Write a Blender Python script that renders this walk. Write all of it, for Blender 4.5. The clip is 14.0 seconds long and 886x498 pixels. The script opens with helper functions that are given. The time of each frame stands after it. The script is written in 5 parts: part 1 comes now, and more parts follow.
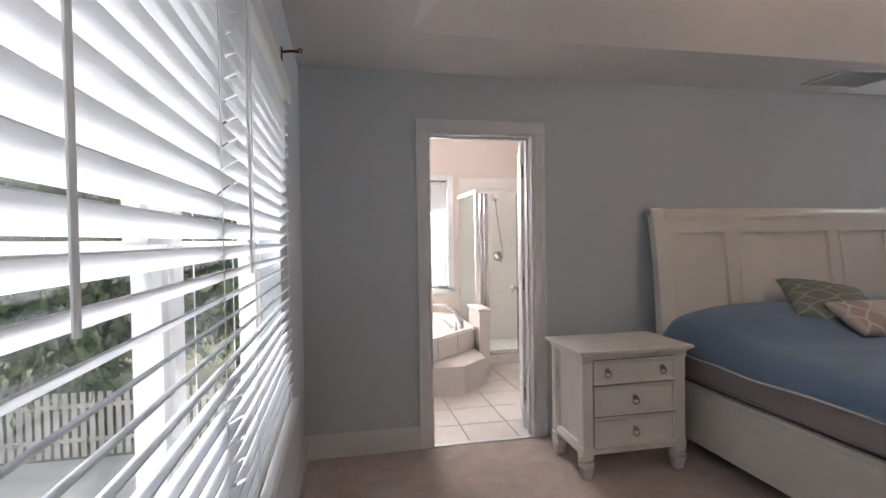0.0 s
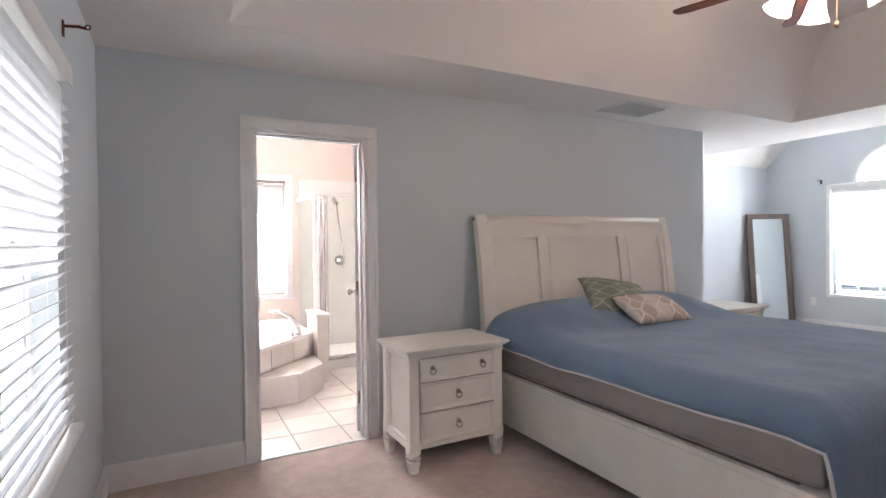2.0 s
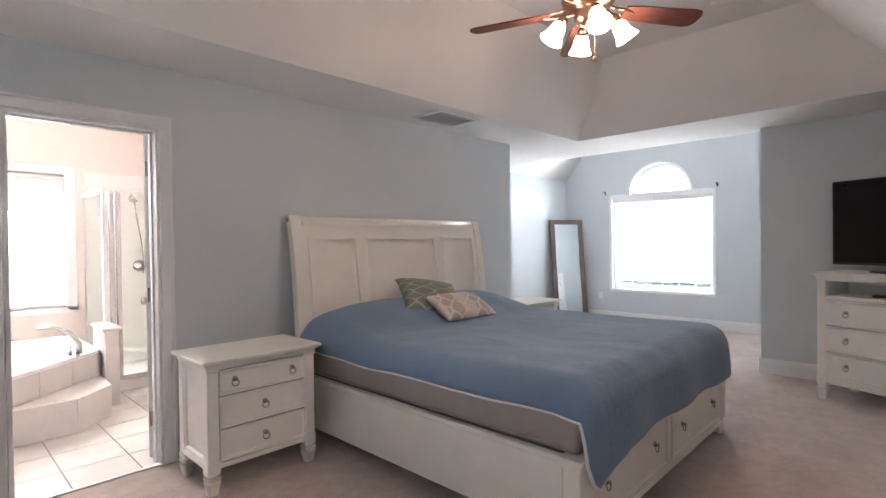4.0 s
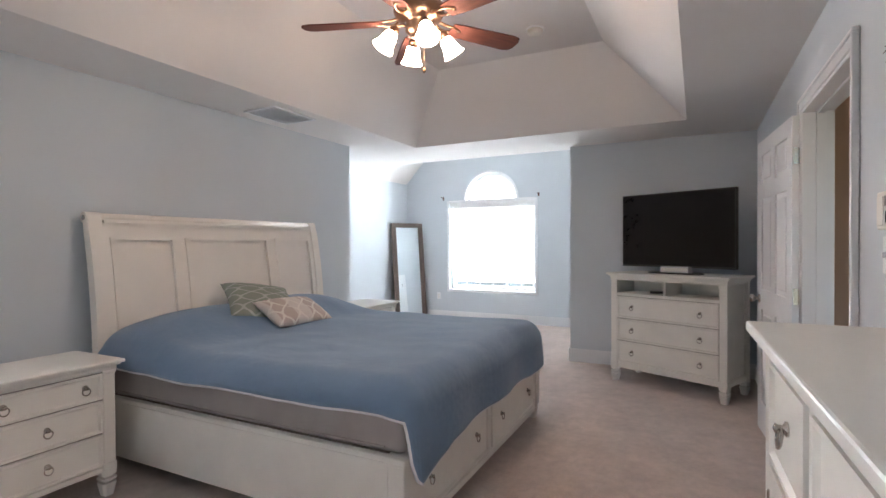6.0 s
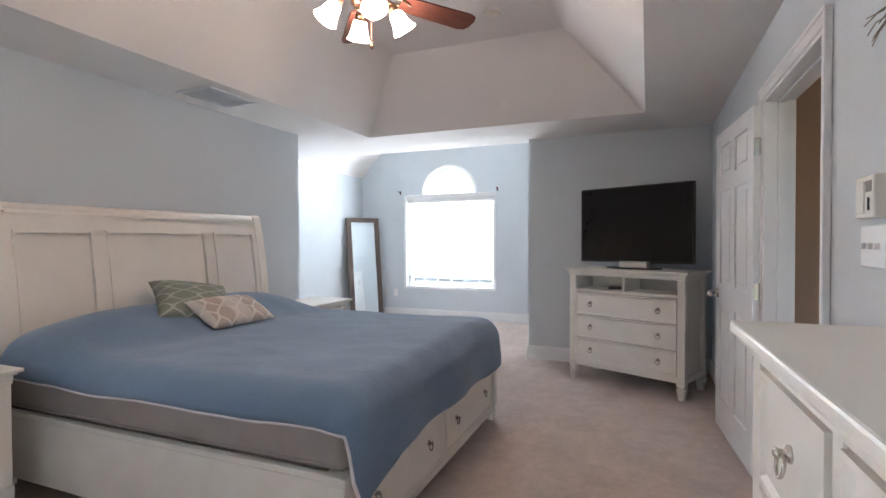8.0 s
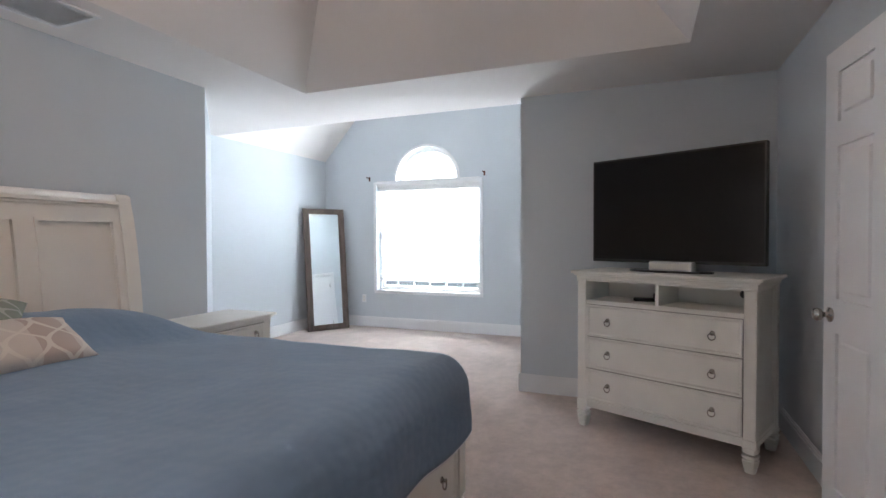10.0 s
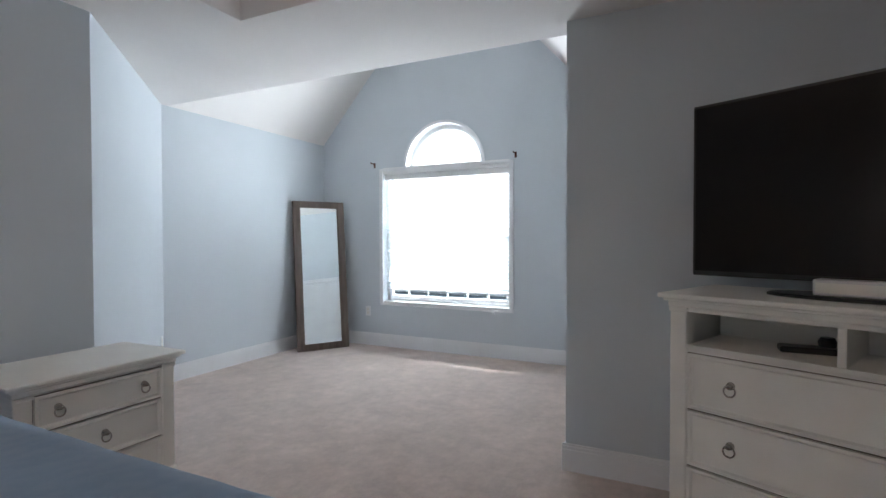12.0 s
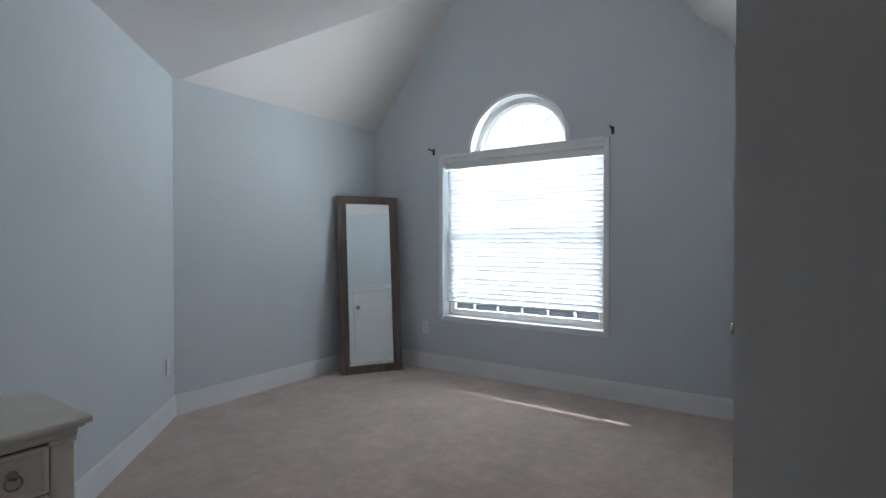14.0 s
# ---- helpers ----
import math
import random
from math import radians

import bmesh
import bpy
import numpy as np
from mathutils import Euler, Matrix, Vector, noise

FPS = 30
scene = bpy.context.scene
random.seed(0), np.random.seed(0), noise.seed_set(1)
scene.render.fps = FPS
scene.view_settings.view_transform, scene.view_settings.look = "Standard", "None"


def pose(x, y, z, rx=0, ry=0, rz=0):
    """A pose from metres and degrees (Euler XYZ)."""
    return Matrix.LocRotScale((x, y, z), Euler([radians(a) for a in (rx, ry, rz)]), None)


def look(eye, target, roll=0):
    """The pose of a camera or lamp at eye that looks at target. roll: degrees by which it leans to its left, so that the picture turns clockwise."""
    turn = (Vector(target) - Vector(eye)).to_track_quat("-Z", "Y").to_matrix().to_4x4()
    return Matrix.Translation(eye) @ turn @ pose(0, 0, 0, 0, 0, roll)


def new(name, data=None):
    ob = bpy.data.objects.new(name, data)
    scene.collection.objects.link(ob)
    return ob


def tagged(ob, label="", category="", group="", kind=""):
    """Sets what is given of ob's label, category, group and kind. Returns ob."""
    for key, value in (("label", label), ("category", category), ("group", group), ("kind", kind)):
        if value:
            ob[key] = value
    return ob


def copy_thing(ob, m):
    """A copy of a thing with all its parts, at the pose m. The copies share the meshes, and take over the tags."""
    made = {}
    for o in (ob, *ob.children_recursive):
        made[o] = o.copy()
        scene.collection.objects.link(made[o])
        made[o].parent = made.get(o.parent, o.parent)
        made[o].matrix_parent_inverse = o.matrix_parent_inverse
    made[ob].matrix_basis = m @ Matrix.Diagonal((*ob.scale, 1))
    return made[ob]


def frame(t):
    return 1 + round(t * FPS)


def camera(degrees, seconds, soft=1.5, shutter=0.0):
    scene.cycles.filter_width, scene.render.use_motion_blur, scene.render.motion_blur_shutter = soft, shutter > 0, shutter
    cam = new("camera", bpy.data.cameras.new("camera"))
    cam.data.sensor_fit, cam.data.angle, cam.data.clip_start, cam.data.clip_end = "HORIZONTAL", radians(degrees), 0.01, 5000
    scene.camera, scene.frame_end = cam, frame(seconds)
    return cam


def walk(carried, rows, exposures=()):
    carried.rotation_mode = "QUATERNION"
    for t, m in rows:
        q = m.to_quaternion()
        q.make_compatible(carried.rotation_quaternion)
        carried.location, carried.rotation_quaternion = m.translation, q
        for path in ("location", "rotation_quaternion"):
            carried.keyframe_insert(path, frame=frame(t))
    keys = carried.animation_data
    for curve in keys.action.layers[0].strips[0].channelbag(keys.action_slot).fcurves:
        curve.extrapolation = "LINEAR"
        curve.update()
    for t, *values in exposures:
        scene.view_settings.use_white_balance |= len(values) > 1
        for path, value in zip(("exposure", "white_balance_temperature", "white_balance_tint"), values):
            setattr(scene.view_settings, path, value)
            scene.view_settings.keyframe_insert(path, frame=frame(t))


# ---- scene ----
cam = camera(82.7, 14.0)
PATH = [
    (0, (-0.039, -0.038, 1.341), (0.355, 1.922, 1.302), -0.9),
    (0.5, (-0.007, -0.055, 1.336), (0.5, 1.88, 1.301), -0.8),
    (1, (0.021, -0.071, 1.331), (0.666, 1.822, 1.299), -0.8),
    (1.5, (0.048, -0.083, 1.335), (0.838, 1.754, 1.303), -0.7),
    (2, (0.08, -0.104, 1.333), (1.019, 1.662, 1.303), -0.7),
    (2.5, (0.124, -0.131, 1.327), (1.202, 1.552, 1.299), -0.7),
    (3, (0.154, -0.153, 1.324), (1.363, 1.44, 1.297), -0.6),
    (3.5, (0.177, -0.183, 1.321), (1.508, 1.309, 1.298), -0.6),
    (3.7, (0.197, -0.192, 1.317), (1.571, 1.261, 1.294), -0.7),
    (5.8, (0.261, -0.264, 1.317), (2.028, 0.672, 1.296), -0.3),
    (6, (0.264, -0.271, 1.326), (2.052, 0.626, 1.304), -0.3),
    (6.5, (0.271, -0.277, 1.332), (2.097, 0.539, 1.308), -0.2),
    (7, (0.285, -0.28, 1.319), (2.131, 0.49, 1.298), -0.2),
    (7.2, (0.291, -0.277, 1.33), (2.141, 0.483, 1.302), -0.2),
    (8.25, (0.61, -0.19, 1.292), (2.463, 0.562, 1.255), -0.25),
    (9.3, (1.353, -0.032, 1.25), (3.211, 0.707, 1.207), -0.3),
    (9.5, (1.513, -0.005, 1.247), (3.372, 0.732, 1.205), -0.3),
    (10, (1.88, 0.051, 1.25), (3.738, 0.791, 1.211), -0.2),
    (10.5, (2.221, 0.136, 1.256), (4.076, 0.885, 1.218), -0.2),
    (11, (2.57, 0.2, 1.248), (4.42, 0.96, 1.209), -0.3),
    (11.5, (2.921, 0.286, 1.24), (4.755, 1.082, 1.2), -0.2),
    (12, (3.236, 0.403, 1.241), (5.035, 1.275, 1.204), -0.1),
    (12.5, (3.544, 0.512, 1.239), (5.294, 1.479, 1.205), -0.2),
    (13, (3.785, 0.626, 1.22), (5.493, 1.666, 1.188), 0.1),
    (13.5, (4.022, 0.763, 1.225), (5.702, 1.848, 1.194), -0.0),
    (14, (4.206, 0.854, 1.231), (5.857, 1.983, 1.206), 0.0),
]
EXPOSURES = [(0.0, 0.42, 6530, 13), (1.5, 1.1, 6560, 14), (3.0, 1.05, 6570, 14), (6.5, 1.26, 6320, 11), (9.5, 1.1, 6260, 11), (11.0, 0.68, 6200, 10), (12.5, 0.2, 6190, 9), (14.0, -0.55, 6240, 9)]
walk(cam, [(t, look(eye, target, roll)) for t, eye, target, roll in PATH], EXPOSURES)

# ---- world, sun, lights ----
SUN_EL, SUN_AZ = 42.5, 57.0  # degrees; azimuth clockwise from +y
world = bpy.data.worlds.new("sky")
scene.world = world
world.use_nodes = True
wn = world.node_tree
sky = wn.nodes.new("ShaderNodeTexSky")
sky.sky_type = 'NISHITA'
sky.sun_disc = False
sky.sun_elevation = radians(SUN_EL)
sky.sun_rotation = radians(SUN_AZ)
wn.links.new(sky.outputs[0], wn.nodes["Background"].inputs[0])
wn.nodes["Background"].inputs[1].default_value = 0.15
sun = new("sun", bpy.data.lights.new("sun", 'SUN'))
sun.data.energy, sun.data.angle, sun.data.color = 5.0, radians(0.5), (1.0, 0.95, 0.88)
sx, sy = math.sin(radians(SUN_AZ)), math.cos(radians(SUN_AZ))
ce, se = math.cos(radians(SUN_EL)), math.sin(radians(SUN_EL))
sun.matrix_world = look((30 * sx * ce, 30 * sy * ce, 30 * se), (0, 0, 0))


def sky_lamp(name, eye, target, w, h, watts, color, spread=180):
    ob = new(name, bpy.data.lights.new(name, 'AREA'))
    ob.data.shape, ob.data.size, ob.data.size_y = 'RECTANGLE', w, h
    ob.data.energy, ob.data.color = watts, color
    ob.data.spread = radians(spread)
    ob.matrix_world = look(eye, target)
    return ob


WEST_W, EAST_W, BATH_W = 690, 125, 140
sky_lamp("window_light_west", (-2.6, 1.1, 4.2), (-0.3, 1.1, 1.0), 4.0, 2.5, WEST_W, (1.0, 0.98, 0.96))
sky_lamp("window_light_east", (8.37, 2.815, 1.28), (5.0, 2.815, 1.28), 1.5, 1.4, EAST_W, (0.90, 0.96, 1.0), 140)
sky_lamp("window_light_arch", (8.33, 2.815, 2.22), (5.0, 2.815, 1.0), 0.55, 0.3, EAST_W * 0.12, (0.93, 0.97, 1.0))
sky_lamp("window_light_bath", (0.75, 6.02, 1.4), (0.75, 3.0, 0.9), 0.85, 1.25, BATH_W, (1.0, 0.97, 0.95))

# ---- materials ----


def mat(name, color, rough=0.5, metal=0.0, scale=12.0, vary=0.06, bump=0.1, fine=200.0, spec=0.5, stretch=(1, 1, 1)):
    m = bpy.data.materials.new(name)
    m.use_nodes = True
    nt, b = m.node_tree, m.node_tree.nodes["Principled BSDF"]
    b.inputs["Roughness"].default_value = rough
    b.inputs["Metallic"].default_value = metal
    b.inputs["Specular IOR Level"].default_value = spec
    tc = nt.nodes.new("ShaderNodeTexCoord")
    mp = nt.nodes.new("ShaderNodeMapping")
    mp.inputs["Scale"].default_value = stretch
    nt.links.new(tc.outputs["Object"], mp.inputs[0])
    n1 = nt.nodes.new("ShaderNodeTexNoise")
    n1.inputs["Scale"].default_value, n1.inputs["Detail"].default_value = scale, 5
    n2 = nt.nodes.new("ShaderNodeTexNoise")
    n2.inputs["Scale"].default_value, n2.inputs["Detail"].default_value = fine, 2
    nt.links.new(mp.outputs[0], n1.inputs[0])
    nt.links.new(mp.outputs[0], n2.inputs[0])
    ramp = nt.nodes.new("ShaderNodeValToRGB")
    ramp.color_ramp.elements[0].position, ramp.color_ramp.elements[1].position = 0.3, 0.7
    ramp.color_ramp.elements[0].color = (*[c * (1 - vary) for c in color], 1)
    ramp.color_ramp.elements[1].color = (*[min(1, c * (1 + vary)) for c in color], 1)
    nt.links.new(n1.outputs[0], ramp.inputs[0])
    nt.links.new(ramp.outputs[0], b.inputs["Base Color"])
    bp = nt.nodes.new("ShaderNodeBump")
    bp.inputs["Strength"].default_value, bp.inputs["Distance"].default_value = bump, 0.003
    nt.links.new(n2.outputs[0], bp.inputs["Height"])
    nt.links.new(bp.outputs[0], b.inputs["Normal"])
    return m


def bsdf(m):
    return m.node_tree.nodes["Principled BSDF"]


def math_node(nt, op, a, b=None):
    n = nt.nodes.new("ShaderNodeMath")
    n.operation = op
    for k, v in ((0, a), (1, b)):
        if v is None:
            continue
        if isinstance(v, (int, float)):
            n.inputs[k].default_value = v
        else:
            nt.links.new(v, n.inputs[k])
    return n.outputs[0]


M_WALL = mat("blue_grey_wall_paint", (0.595, 0.64, 0.68), 0.75, scale=1.5, vary=0.025, bump=0.12, fine=260, spec=0.25)
M_CEIL = mat("ceiling_paint", (0.79, 0.765, 0.75), 0.85, scale=2, vary=0.02, bump=0.15, fine=200, spec=0.2)
M_TRIM = mat("white_trim_paint", (0.78, 0.79, 0.81), 0.4, scale=4, vary=0.03, bump=0.05)
M_CREAM = mat("cream_furniture_paint", (0.80, 0.785, 0.74), 0.38, scale=5, vary=0.04, bump=0.05, fine=120)
M_HEAD = mat("cream_headboard_paint", (0.84, 0.80, 0.74), 0.4, scale=5, vary=0.02, bump=0.03, fine=90)
# Dark colour for the shade in drawer gaps; also the bed's slat base.
M_GAP = mat("shadow_gap_wood", (0.22, 0.18, 0.16), 0.8)
M_NICKEL = mat("brushed_nickel", (0.48, 0.45, 0.42), 0.25, 1.0, vary=0.05)
M_CHROME = mat("chrome", (0.50, 0.50, 0.51), 0.12, 1.0, vary=0.02, bump=0.02)
M_BRONZE = mat("bronze_metal", (0.28, 0.17, 0.11), 0.3, 1.0, vary=0.1)
M_BLADE = mat("walnut_blade", (0.10, 0.035, 0.025), 0.75, scale=6, vary=0.3, bump=0.1, spec=0.15, stretch=(1, 8, 1))
M_GREY_FABRIC = mat("grey_mattress_fabric", (0.36, 0.33, 0.32), 0.9, scale=6, vary=0.06, bump=0.5, fine=300, spec=0.1)
M_FRINGE = mat("white_fringe_cotton", (0.78, 0.78, 0.80), 0.9, vary=0.05, spec=0.1)
M_BLACK = mat("black_plastic", (0.012, 0.012, 0.013), 0.35, vary=0.1, bump=0.03)
M_SCREEN = mat("black_screen", (0.008, 0.007, 0.008), 0.16, vary=0.05, bump=0.0, spec=0.25)
M_SILVER = mat("silver_plastic", (0.60, 0.60, 0.60), 0.4, 0.3, vary=0.03)
M_PLASTIC = mat("ivory_plastic", (0.72, 0.70, 0.65), 0.45, vary=0.03)
M_DKWOOD = mat("dark_brown_frame_wood", (0.115, 0.085, 0.070), 0.5, scale=8, vary=0.3, bump=0.2, fine=90, stretch=(4, 4, 0.6))
M_MIRROR = mat("mirror_glass", (0.86, 0.9, 0.9), 0.02, 1.0, vary=0.0, bump=0.0)
M_TILE = mat("white_ceramic_tile", (0.72, 0.68, 0.65), 0.25, scale=5, vary=0.05, bump=0.05)
M_GROUT = mat("grey_grout", (0.32, 0.29, 0.27), 0.9)
M_BATHWALL = mat("pale_pink_bath_paint", (0.80, 0.72, 0.68), 0.7, scale=2, vary=0.02, spec=0.2)
M_TUB = mat("white_acrylic", (0.85, 0.84, 0.83), 0.15, vary=0.01, bump=0.0)
M_TAN = mat("tan_hall_paint", (0.60, 0.42, 0.31), 0.8, scale=2, vary=0.03, spec=0.2)
M_VINYL = mat("white_window_vinyl", (0.80, 0.80, 0.80), 0.4, vary=0.02)
M_BARK = mat("bark", (0.12, 0.09, 0.07), 0.9, vary=0.3, bump=0.6)
M_LEAF = mat("green_leaves", (0.12, 0.165, 0.07), 0.6, scale=3, vary=0.4)
M_FENCE = mat("weathered_fence_wood", (0.55, 0.50, 0.44), 0.8, scale=5, vary=0.2)
M_GROUND = mat("dry_lawn", (0.24, 0.23, 0.15), 0.95, scale=1.5, vary=0.3, bump=0.5, fine=40)
M_DECK = mat("pale_concrete", (0.60, 0.57, 0.54), 0.9, scale=2, vary=0.12)
M_BRICK = mat("pale_siding", (0.55, 0.52, 0.48), 0.8, scale=2, vary=0.1)
M_ROOF = mat("roof_shingles", (0.12, 0.11, 0.105), 0.9, scale=6, vary=0.3)
M_DARKPANE = mat("dark_window_pane", (0.03, 0.035, 0.04), 0.1, vary=0.05, bump=0)


def carpet_material():
    m = mat("taupe_carpet", (0.57, 0.465, 0.415), 1.0, scale=3.2, vary=0.10, bump=1.0, fine=170, spec=0.05)
    nt, b = m.node_tree, bsdf(m)
    tc = nt.nodes.new("ShaderNodeTexCoord")
    n = nt.nodes.new("ShaderNodeTexNoise")
    n.inputs["Scale"].default_value, n.inputs["Detail"].default_value, n.inputs["Roughness"].default_value = 9, 10, 0.85
    nt.links.new(tc.outputs["Object"], n.inputs[0])
    ramp = nt.nodes.new("ShaderNodeValToRGB")
    ramp.color_ramp.elements[0].position, ramp.color_ramp.elements[1].position = 0.42, 0.62
    ramp.color_ramp.elements[0].color, ramp.color_ramp.elements[1].color = (0.84, 0.84, 0.84, 1), (1.06, 1.06, 1.06, 1)
    nt.links.new(n.outputs[0], ramp.inputs[0])
    mx = nt.nodes.new("ShaderNodeMix")
    mx.data_type, mx.blend_type = 'RGBA', 'MULTIPLY'
    mx.inputs[0].default_value = 1.0
    old = b.inputs["Base Color"].links[0].from_socket
    nt.links.new(old, mx.inputs[6])
    nt.links.new(ramp.outputs[0], mx.inputs[7])
    nt.links.new(mx.outputs[2], b.inputs["Base Color"])
    b.inputs["Sheen Weight"].default_value = 0.3
    return m


def quilt_material():
    m = mat("blue_quilted_cotton", (0.17, 0.255, 0.375), 0.85, scale=2.5, vary=0.07, bump=0.3, fine=500, spec=0.15)
    nt, b = m.node_tree, bsdf(m)
    tc = nt.nodes.new("ShaderNodeTexCoord")
    v = nt.nodes.new("ShaderNodeTexVoronoi")
    v.voronoi_dimensions = '2D'
    v.inputs["Scale"].default_value, v.inputs["Randomness"].default_value = 19, 0.65
    nt.links.new(tc.outputs["UV"], v.inputs["Vector"])
    bp = nt.nodes.new("ShaderNodeBump")
    bp.invert = True
    bp.inputs["Strength"].default_value, bp.inputs["Distance"].default_value = 0.3, 0.006
    nt.links.new(v.outputs["Distance"], bp.inputs["Height"])
    nt.links.new(b.inputs["Normal"].links[0].from_socket, bp.inputs["Normal"])
    nt.links.new(bp.outputs[0], b.inputs["Normal"])
    b.inputs["Sheen Weight"].default_value = 0.25
    return m


def lattice_material(name, ground, line, fill, nu, nv):
    """Woven ogee lattice on the cushion's UV: lines between alternating ground and fill."""
    m = mat(name, ground, 0.9, bump=0.5, fine=400, spec=0.1)
    nt, b = m.node_tree, bsdf(m)
    tc = nt.nodes.new("ShaderNodeTexCoord")
    sep = nt.nodes.new("ShaderNodeSeparateXYZ")
    nt.links.new(tc.outputs["UV"], sep.inputs[0])
    u = math_node(nt, 'MULTIPLY', sep.outputs[0], nu)
    v = math_node(nt, 'MULTIPLY', sep.outputs[1], nv * math.pi)
    wave = math_node(nt, 'MULTIPLY', math_node(nt, 'SINE', v), 0.5)
    a1 = math_node(nt, 'PINGPONG', math_node(nt, 'ADD', u, wave), 0.5)
    a2 = math_node(nt, 'PINGPONG', math_node(nt, 'SUBTRACT', u, wave), 0.5)
    near = math_node(nt, 'LESS_THAN', math_node(nt, 'MINIMUM', a1, a2), 0.07)
    cell = math_node(nt, 'GREATER_THAN', math_node(nt, 'PINGPONG', math_node(nt, 'ADD', u, 0.25), 1.0), 0.5)
    mix1 = nt.nodes.new("ShaderNodeMix")
    mix1.data_type = 'RGBA'
    nt.links.new(cell, mix1.inputs[0])
    mix1.inputs[6].default_value, mix1.inputs[7].default_value = (*ground, 1), (*fill, 1)
    mix2 = nt.nodes.new("ShaderNodeMix")
    mix2.data_type = 'RGBA'
    nt.links.new(near, mix2.inputs[0])
    nt.links.new(mix1.outputs[2], mix2.inputs[6])
    mix2.inputs[7].default_value = (*line, 1)
    nt.links.new(mix2.outputs[2], b.inputs["Base Color"])
    return m


def slat_material():
    m = mat("white_blind_slat", (0.84, 0.85, 0.87), 0.45, scale=6, vary=0.02, bump=0.02)
    nt, b = m.node_tree, bsdf(m)
    tr = nt.nodes.new("ShaderNodeBsdfTranslucent")
    tr.inputs[0].default_value = (0.85, 0.86, 0.88, 1)
    mx = nt.nodes.new("ShaderNodeMixShader")
    mx.inputs[0].default_value = 0.38
    out = nt.nodes["Material Output"]
    nt.links.new(b.outputs[0], mx.inputs[1])
    nt.links.new(tr.outputs[0], mx.inputs[2])
    nt.links.new(mx.outputs[0], out.inputs[0])
    return m


def glass_material():
    m = bpy.data.materials.new("clear_glass")
    m.use_nodes = True
    nt = m.node_tree
    t = nt.nodes.new("ShaderNodeBsdfTransparent")
    t.inputs[0].default_value = (0.96, 0.98, 0.97, 1)
    g = nt.nodes.new("ShaderNodeBsdfGlossy")
    g.inputs["Roughness"].default_value = 0.02
    mx = nt.nodes.new("ShaderNodeMixShader")
    mx.inputs[0].default_value = 0.06
    nt.links.new(t.outputs[0], mx.inputs[1])
    nt.links.new(g.outputs[0], mx.inputs[2])
    nt.links.new(mx.outputs[0], nt.nodes["Material Output"].inputs[0])
    return m


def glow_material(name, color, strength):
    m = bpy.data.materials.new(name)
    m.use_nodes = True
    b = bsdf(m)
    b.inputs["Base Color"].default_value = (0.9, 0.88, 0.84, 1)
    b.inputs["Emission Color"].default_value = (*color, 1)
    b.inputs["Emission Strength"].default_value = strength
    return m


M_CARPET = carpet_material()
M_QUILT = quilt_material()
M_GREEN = lattice_material("sage_lattice_weave", (0.25, 0.275, 0.235), (0.42, 0.43, 0.40), (0.25, 0.275, 0.235), 3, 4)
M_BEIGE = lattice_material("beige_lattice_weave", (0.62, 0.575, 0.54), (0.70, 0.66, 0.61), (0.50, 0.425, 0.39), 2, 2)
M_SLAT = slat_material()
M_GLASS = glass_material()
M_GLOBE = glow_material("lit_frosted_glass", (1.0, 0.74, 0.57), 24.0)

# ---- mesh helpers ----


def part(name, bm, material, parent=None, label="", smooth=False, kind=""):
    me = bpy.data.meshes.new(name)
    bmesh.ops.recalc_face_normals(bm, faces=bm.faces)
    bm.to_mesh(me)
    bm.free()
    if smooth:
        for p in me.polygons:
            p.use_smooth = True
    me.materials.append(material)
    ob = new(name, me)
    if parent is not None:
        ob.parent = parent
    return tagged(ob, label, kind=kind)


def thing(name, loc, rz, label, category, group=""):
    ob = new(name)
    ob.matrix_world = pose(*loc, 0, 0, rz)
    return tagged(ob, label, category, group)


def box(bm, x0, x1, y0, y1, z0, z1, bevel=0.0, seg=1):
    r = bmesh.ops.create_cube(bm, size=1.0)
    vs = r["verts"]
    for v in vs:
        v.co = Vector(((x0 + x1) / 2 + v.co.x * (x1 - x0), (y0 + y1) / 2 + v.co.y * (y1 - y0), (z0 + z1) / 2 + v.co.z * (z1 - z0)))
    if bevel:
        es = list({e for v in vs for e in v.link_edges})
        bmesh.ops.bevel(bm, geom=es, offset=bevel, segments=seg, affect='EDGES', profile=0.5)
    return bm


def B(*a, **k):
    return box(bmesh.new(), *a, **k)


def panel(bm, x0, x1, y0, y1, z0, z1, normal, rim, depth):
    """A box whose face towards normal has a recessed field with a sloped moulding."""
    r = bmesh.ops.create_cube(bm, size=1.0)
    vs = r["verts"]
    for v in vs:
        v.co = Vector(((x0 + x1) / 2 + v.co.x * (x1 - x0), (y0 + y1) / 2 + v.co.y * (y1 - y0), (z0 + z1) / 2 + v.co.z * (z1 - z0)))
    fs = {f for v in vs for f in v.link_faces}
    n = Vector(normal)
    f = max(fs, key=lambda q: q.normal.dot(n) if q.normal.length else (q.calc_center_median() - vs[0].co).dot(n))
    bm.normal_update()
    f = max(fs, key=lambda q: q.normal.dot(n))
    bmesh.ops.inset_individual(bm, faces=[f], thickness=rim, depth=0)
    bmesh.ops.inset_individual(bm, faces=[f], thickness=depth * 1.2, depth=-depth)
    return bm


